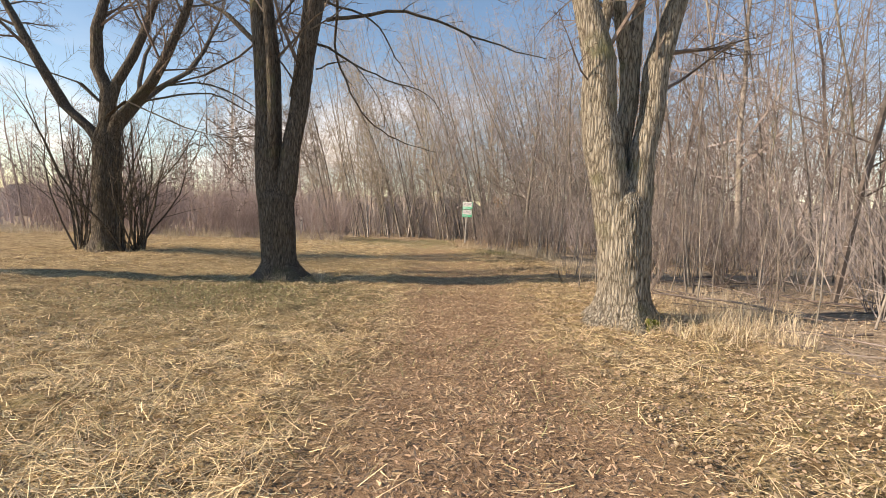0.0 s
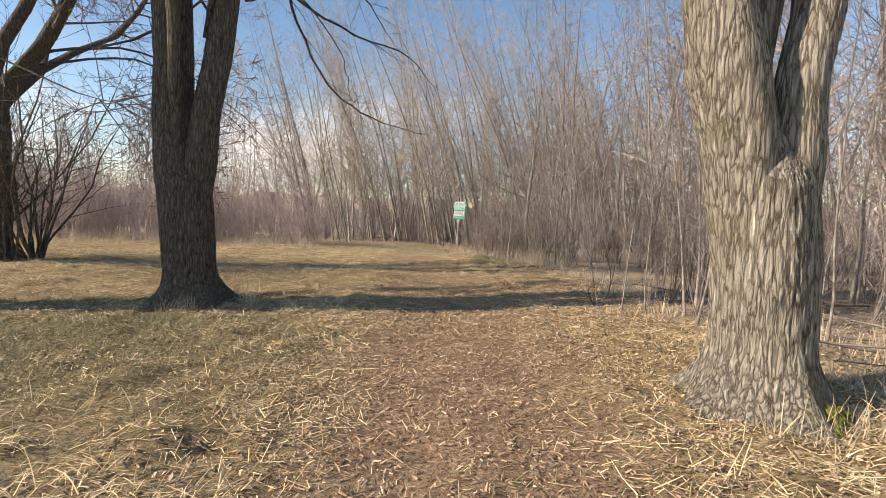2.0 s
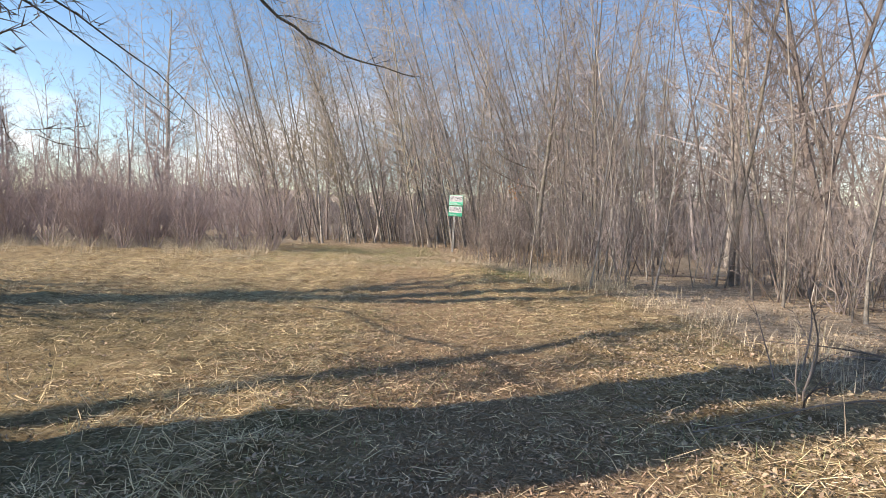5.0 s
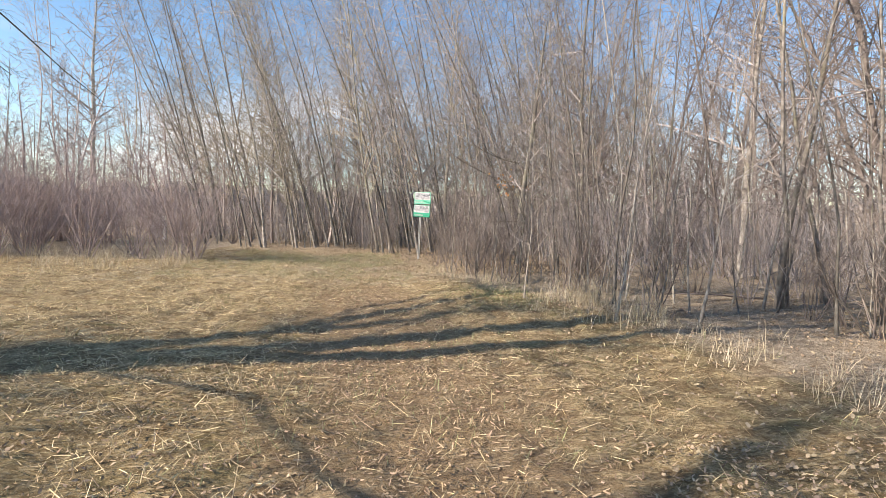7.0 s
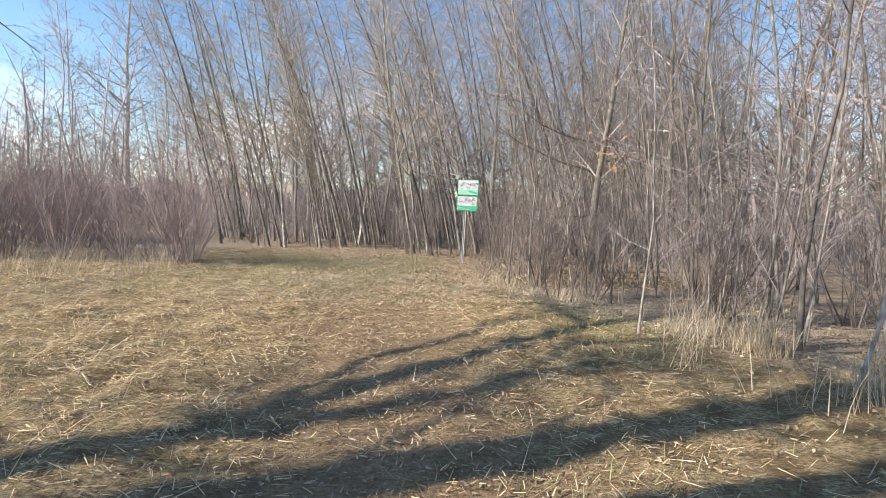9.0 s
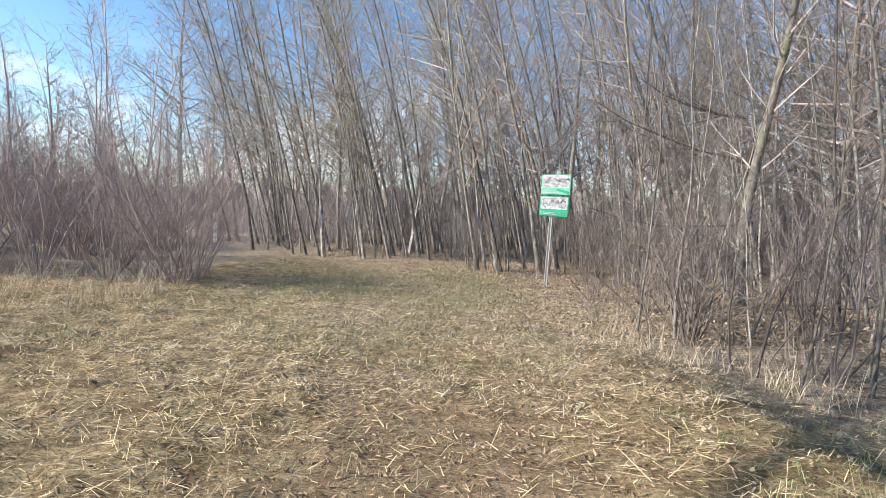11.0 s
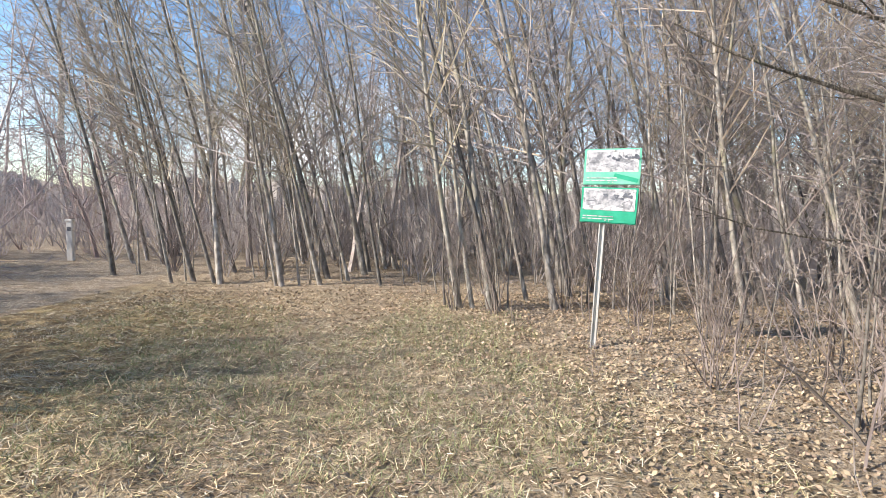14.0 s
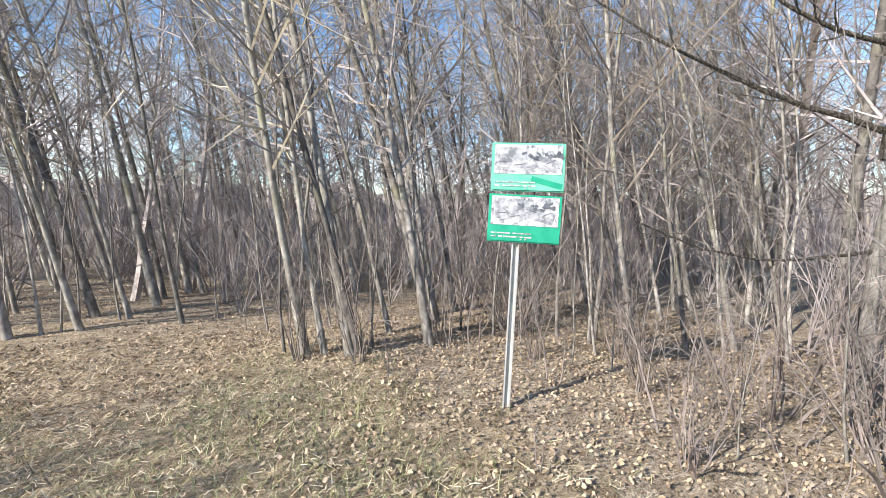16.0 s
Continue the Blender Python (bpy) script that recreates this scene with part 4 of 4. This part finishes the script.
while count < 38:      # shrubs at the thicket's foot
    y = rng.uniform(7.5, 32)
    x = edge_x(y) + abs(rng.gauss(0.3, 2.6)) + 0.25
    if y > 25.5 and x < 2.4:
        continue
    set_down(shrubs[count % 3], used, x, y, rng.uniform(0, 360), rng.uniform(0.6, 1.05))
    count += 1
for x, y, k, s in ((-5.9, 26.5, 5, 0.9), (-6.3, 26.7, 4, 1.05), (-6.9, 27.0, 5, 1.05), (-7.4, 26.6, 3, 1.1), (-6.1, 27.3, 4, 1.0), (2.5, 24.5, 1, 0.95), (2.35, 24.0, 2, 0.9), (3.0, 25.2, 0, 1.0), (2.8, 28.3, 0, 0.8), (1.8, 27.0, 1, 0.5), (0.25, 30.25, 0, 0.85), (-0.35, 30.6, 1, 0.7), (1.5, 30.4, 0, 0.6), (3.4, 26.6, 1, 0.8), (2.3, 29.6, 2, 0.6),
                   (2.99, 23.0, 0, 0.9), (4.1, 21.23, 2, 0.95), (1.6, 30.9, 1, 0.5)):
    set_down(shrubs[k], used, x, y, rng.uniform(0, 360), s)
sprigs = [shrub(470 + i, 3, 1.15, 0.7, THICKET_TWIG, 0.004, "shrub", (0.007, 0.013), 4) for i in range(3)]
for ob in sprigs:
    tagged(ob, "few thin bare shoots of a young shrub among leaves", "shrub", "young shrubs by the boards")
for i, (x, y, s) in enumerate(((1.89, 26.98, 0.9), (2.61, 28.22, 1.0), (3.66, 27.97, 1.3), (2.78, 26.87, 0.9), (3.66, 29.23, 1.4), (1.55, 26.2, 0.7), (2.81, 25.05, 1.1), (1.3, 24.9, 0.7),
                               (2.0, 28.8, 0.8), (0.4, 29.4, 0.6), (4.3, 28.6, 1.2), (1.7, 29.9, 1.0), (3.1, 26.0, 1.0), (0.8, 27.4, 0.5), (3.3, 12.1, 1.0), (2.95, 11.6, 0.8), (3.7, 11.2, 1.0), (4.2, 10.2, 1.1),
                               (2.2, 24.3, 1.4), (2.6, 24.8, 1.5), (1.9, 25.4, 1.3), (2.5, 25.9, 1.5), (3.0, 24.2, 1.6), (2.2, 27.4, 1.3), (3.2, 27.3, 1.6), (1.75, 23.6, 1.0), (2.4, 22.9, 1.3))):
    set_down(sprigs[i % 3], used, x, y, 50 * i, s)
count = 0
while count < 70:      # reddish scrub across the field
    x, y = rng.uniform(-26, -7.6), rng.uniform(26.6, 36)
    if abs(x - (-5.5 - (y - 28) * 0.6)) < 2.0 + (y - 27) * 0.06:
        continue
    if x > -13 and y > 27.5 + (x + 7.6) * -1.0 and x > -9.2 - (y - 27) * 0.12:
        continue
    set_down(shrubs[3 + count % 3], used, x, y, rng.uniform(0, 360), rng.uniform(0.85, 1.45))
    count += 1
shoots = [shrub(450 + i, 8, 5.6, 1.25, BARK_DARK, 0.006, "shrub", (0.018, 0.042), 8) for i in range(2)]
for ob in shoots:
    tagged(ob, "long dark stool shoots fanning out from a tree's foot", "shrub", "stool shoots")
for i, (dx, dy, s) in enumerate(((-0.72, -0.1, 1.0), (-1.0, 0.25, 0.9), (0.62, -0.1, 1.0), (0.85, 0.2, 0.9), (0.55, 0.5, 0.8))):
    set_down(shoots[i % 2], used, -10.1 + dx, 14.2 + dy, 70 * i, s)

# a young oak that keeps its withered leaves
oak = sapling(260, 4.4, 0.016, 0.05, 22, 0.15, 1.5, 2, POLE_TWIG, 0.004)
tagged(oak, "bare young oak with a few withered orange leaves", "sapling")
oak.location = (2.65, 20.1, ground_z(2.65, 20.1))
V, F = [], []
for _ in range(46):
    c = rng.choice((Vector((-0.62, -0.2, 2.35)), Vector((-0.25, 0.25, 2.3)), Vector((-0.45, 0.0, 2.1))))
    p = c + Vector((rng.gauss(0, 0.11), rng.gauss(0, 0.11), rng.gauss(0, 0.09)))
    a, b = Vector((rng.uniform(-1, 1), rng.uniform(-1, 1), rng.uniform(-1, 0.3))).normalized() * 0.065, Vector((rng.uniform(-1, 1), rng.uniform(-1, 1), rng.uniform(-1, 1))).normalized() * 0.022
    k = len(V)
    V += [p, p + a * 0.4 + b, p + a, p + a * 0.45 - b]
    F.append((k, k + 1, k + 2, k + 3))
mesh_ob("withered_foliage", V, F, ORANGE, oak, "withered orange leaves")
V, F = [], []
for goal in ((-0.62, -0.2, 2.4), (-0.25, 0.25, 2.35), (-0.45, 0.0, 2.15)):
    tube(V, F, [Vector((-0.05, 0, 1.5)), Vector((goal[0] * 0.5, goal[1] * 0.5, 2.05)), Vector(goal)], [0.012, 0.008, 0.004], 4)
mesh_ob("branch", V, F, POLE_BARK, oak)

# woods beyond, patch by patch
for k, (tall, mat) in enumerate(((15.5, POLE_TWIG), (17, WILLOW_TWIG), (14.5, POLE_TWIG), (8.5, RED_TWIG))):
    V, F = woods_patch(500 + k, 6.2, 8 if k < 3 else 8, 6 if k < 3 else 12, tall, 0.010)
    me = bpy.data.meshes.new("woods")
    me.from_pydata(V, [], F)
    me.materials.append(mat)
    places = []
    if k < 3:
        for i in range(13):
            for j in range(2):
                if (i + j) % 3 == k:
                    places.append((-18 + i * 6.2 + rng.uniform(-2, 2), 46 + j * 9 + rng.uniform(-2, 2)))
        for i in range(3):
            for j in range(6):
                if (i + 2 * j) % 3 == k:
                    places.append((14.2 + i * 8 + rng.uniform(-1.5, 1.5), 2 + j * 7.5 + rng.uniform(-2, 2)))
        for i in range(7):
            if i % 3 == k:
                places.append((-62 + 6.5 * i, 62 + rng.uniform(-3, 3)))
        for i in range(4):
            if i % 3 == k:
                places.append((12 + 5 * i, 41 + rng.uniform(-2, 2)))
    else:
        places = [(-44 + i * 7.5, 38 + rng.uniform(-3, 4)) for i in range(5)] + [(-50 + i * 7, 52 + rng.uniform(-3, 4)) for i in range(6)] + [(-36 + i * 6, 31 + rng.uniform(-2, 3)) for i in range(3)]
    # copy for the near right side: darker twigs, its shade put into the colour
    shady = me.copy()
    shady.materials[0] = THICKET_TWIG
    for x, y in places:
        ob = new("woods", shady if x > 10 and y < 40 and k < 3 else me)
        ob.matrix_basis = pose(x, y, 0.04, 0, 0, rng.choice((0, 8, -10, 24, -28, 40)))
        tagged(ob, "dense bare woodland beyond the thicket", "woods", kind="stuff")

V, F = woods_patch(520, 3.6, 2, 24, 6, 0.007)
brush = bpy.data.meshes.new("undergrowth")
brush.from_pydata(V, [], F)
brush.materials.append(POLE_TWIG)
for i in range(7):
    for j in range(2):
        x = -18 + 6.5 * i + 3 * j + rng.uniform(-1, 1)
        y = 39 + 5.5 * j + rng.uniform(-1, 1) + (2 if x < -8 else 0)
        ob = new("undergrowth", brush)
        ob.matrix_basis = pose(x, y, 0.04, 0, 0, rng.choice((0, 90, 180, 270)))
        tagged(ob, "tangle of thin bare brush on the woodland floor", "undergrowth", kind="stuff")
for x, y in ((10.5, 8), (10.5, 17), (9, 36), (1.5, 37.5), (-4.5, 38), (9, 2), (13.5, 12), (14, 22), (9.5, 26), (15, 5), (5.5, 36.5)):
    ob = new("undergrowth", brush)
    ob.matrix_basis = pose(x, y, 0.04, 0, 0, rng.choice((0, 90, 180, 270)))
    tagged(ob, "tangle of thin bare brush on the woodland floor", "undergrowth", kind="stuff")


# ---- the wooded skyline far off ----
HAZE_WOOD = surface("far_bare_wood", [(0.3, (0.30, 0.265, 0.245)), (0.5, (0.42, 0.38, 0.355)), (0.7, (0.55, 0.50, 0.47))], 1.0, (2.5, 2.5, 0.25), 8, 0.5, 0.3)
V, F = [], []
for i in range(900):
    a = math.pi * (-0.12 + 1.24 * i / 899)
    r = 84 + 4 * math.sin(i * 0.37)
    h = 5.6 + 2.0 * noise.noise((i * 0.05, 0, 1)) + 0.7 * noise.noise((i * 0.4, 0, 2)) + rng.uniform(-0.25, 0.25)
    h -= 1.5 * smooth(math.pi * 0.6, math.pi * 0.75, a)
    V += [Vector((r * math.cos(a), 10 + r * math.sin(a), -0.2)), Vector((r * math.cos(a), 10 + r * math.sin(a), h)),
          Vector(((r + 6) * math.cos(a), 10 + (r + 6) * math.sin(a), h * 0.9)), Vector(((r + 6) * math.cos(a), 10 + (r + 6) * math.sin(a), -0.2))]
    if i:
        k = 4 * i
        F += [(k - 4, k, k + 1, k - 3), (k - 3, k + 1, k + 2, k - 2), (k - 2, k + 2, k + 3, k - 1)]
tagged(mesh_ob("backdrop", V, F, HAZE_WOOD), "distant grey-brown skyline of bare woods", "backdrop", kind="structure")


# ---- fallen branches ----
def fallen_branch(seed, x, y, turn, length, r):
    rng = random.Random(seed)
    z = ground_z(x, y)
    pts = bent(rng, Vector((0, 0, 0.03 + r)), Vector((1, 0, 0.04)), length, 7, 0.10, -0.008)
    rads = [max(0.005, r * (1 - 0.7 * k / 7)) for k in range(8)]
    V, F = [], []
    tube(V, F, pts, rads, 6)
    sprout(rng, V, F, pts, rads, 5, 0.3, length * 0.3, 0.7, 0.0, 0.5, 1, 3, 0.2, 0.004)
    ob = mesh_ob("fallen_branch", V, F, THICKET_TWIG, round_off=True)
    ob.matrix_basis = pose(x, y, z, 0, 0, turn)
    tagged(ob, "dead grey branch lying among leaves and brush", "branch", "fallen branches")


for i in range(56):
    y = rng.uniform(3.5, 13) if i < 46 else rng.uniform(14, 31)
    x = thicket_x(y) + rng.uniform(0.6, 4.5) + (2.5 if y > 25 else 0)
    fallen_branch(600 + i, x, y, rng.gauss(175, 30), rng.uniform(1.0, 3.0), rng.uniform(0.009, 0.024))

# ---- the dark-limbed tree near the notice boards ----
def limb_tree(x, y):
    rng = random.Random(9)
    root = new("tree")
    root.location = (x, y, ground_z(x, y))
    tagged(root, "bare tree with long dark crooked limbs near the boards", "tree")
    V, F = [], []
    pts = bent(rng, Vector((0, 0, -0.05)), Vector((-0.06, 0.02, 1)), 8.0, 10, 0.07, 0.02)
    rads = [0.115 * (1 - 0.08 * k) for k in range(11)]
    tube(V, F, pts, rads, 10)
    mesh_ob("trunk", V, F, POLE_BARK, root, round_off=True)
    for goal, z0, r in (((-2.5, 1.5, 4.1), 2.7, 0.032), ((-1.9, 0.7, 4.4), 3.5, 0.028), ((-2.8, 0.4, 1.75), 1.55, 0.018), ((0.3, -0.4, 5.2), 2.4, 0.05)):
        V, F = [], []
        a = Vector((-0.1, 0, z0))
        g = Vector(goal)
        mid = a.lerp(g, 0.55) - Vector((0, 0, 0.35))
        line = [a.lerp(mid, t).lerp(mid.lerp(g, t), t) + Vector((rng.uniform(-1, 1), rng.uniform(-1, 1), rng.uniform(-1, 1))) * 0.025 for t in (0, .12, .25, .38, .5, .62, .75, .88, 1)]
        rr = [max(0.007, r * (1 - 0.7 * k / 8)) for k in range(9)]
        tube(V, F, line, rr, 7)
        sprout(rng, V, F, line, rr, 9, 0.15, 0.8, 0.8, 0.03, 0.5, 2, 3, 0.2, 0.004)
        mesh_ob("limb", V, F, BARK_DARK, root, round_off=True)
    V, F = [], []
    sprout(rng, V, F, pts, rads, 22, 0.25, 2.0, 0.8, 0.08, 0.35, 2, 4, 0.18, 0.005)
    mesh_ob("crown", V, F, POLE_TWIG, root)


limb_tree(4.65, 27.2)
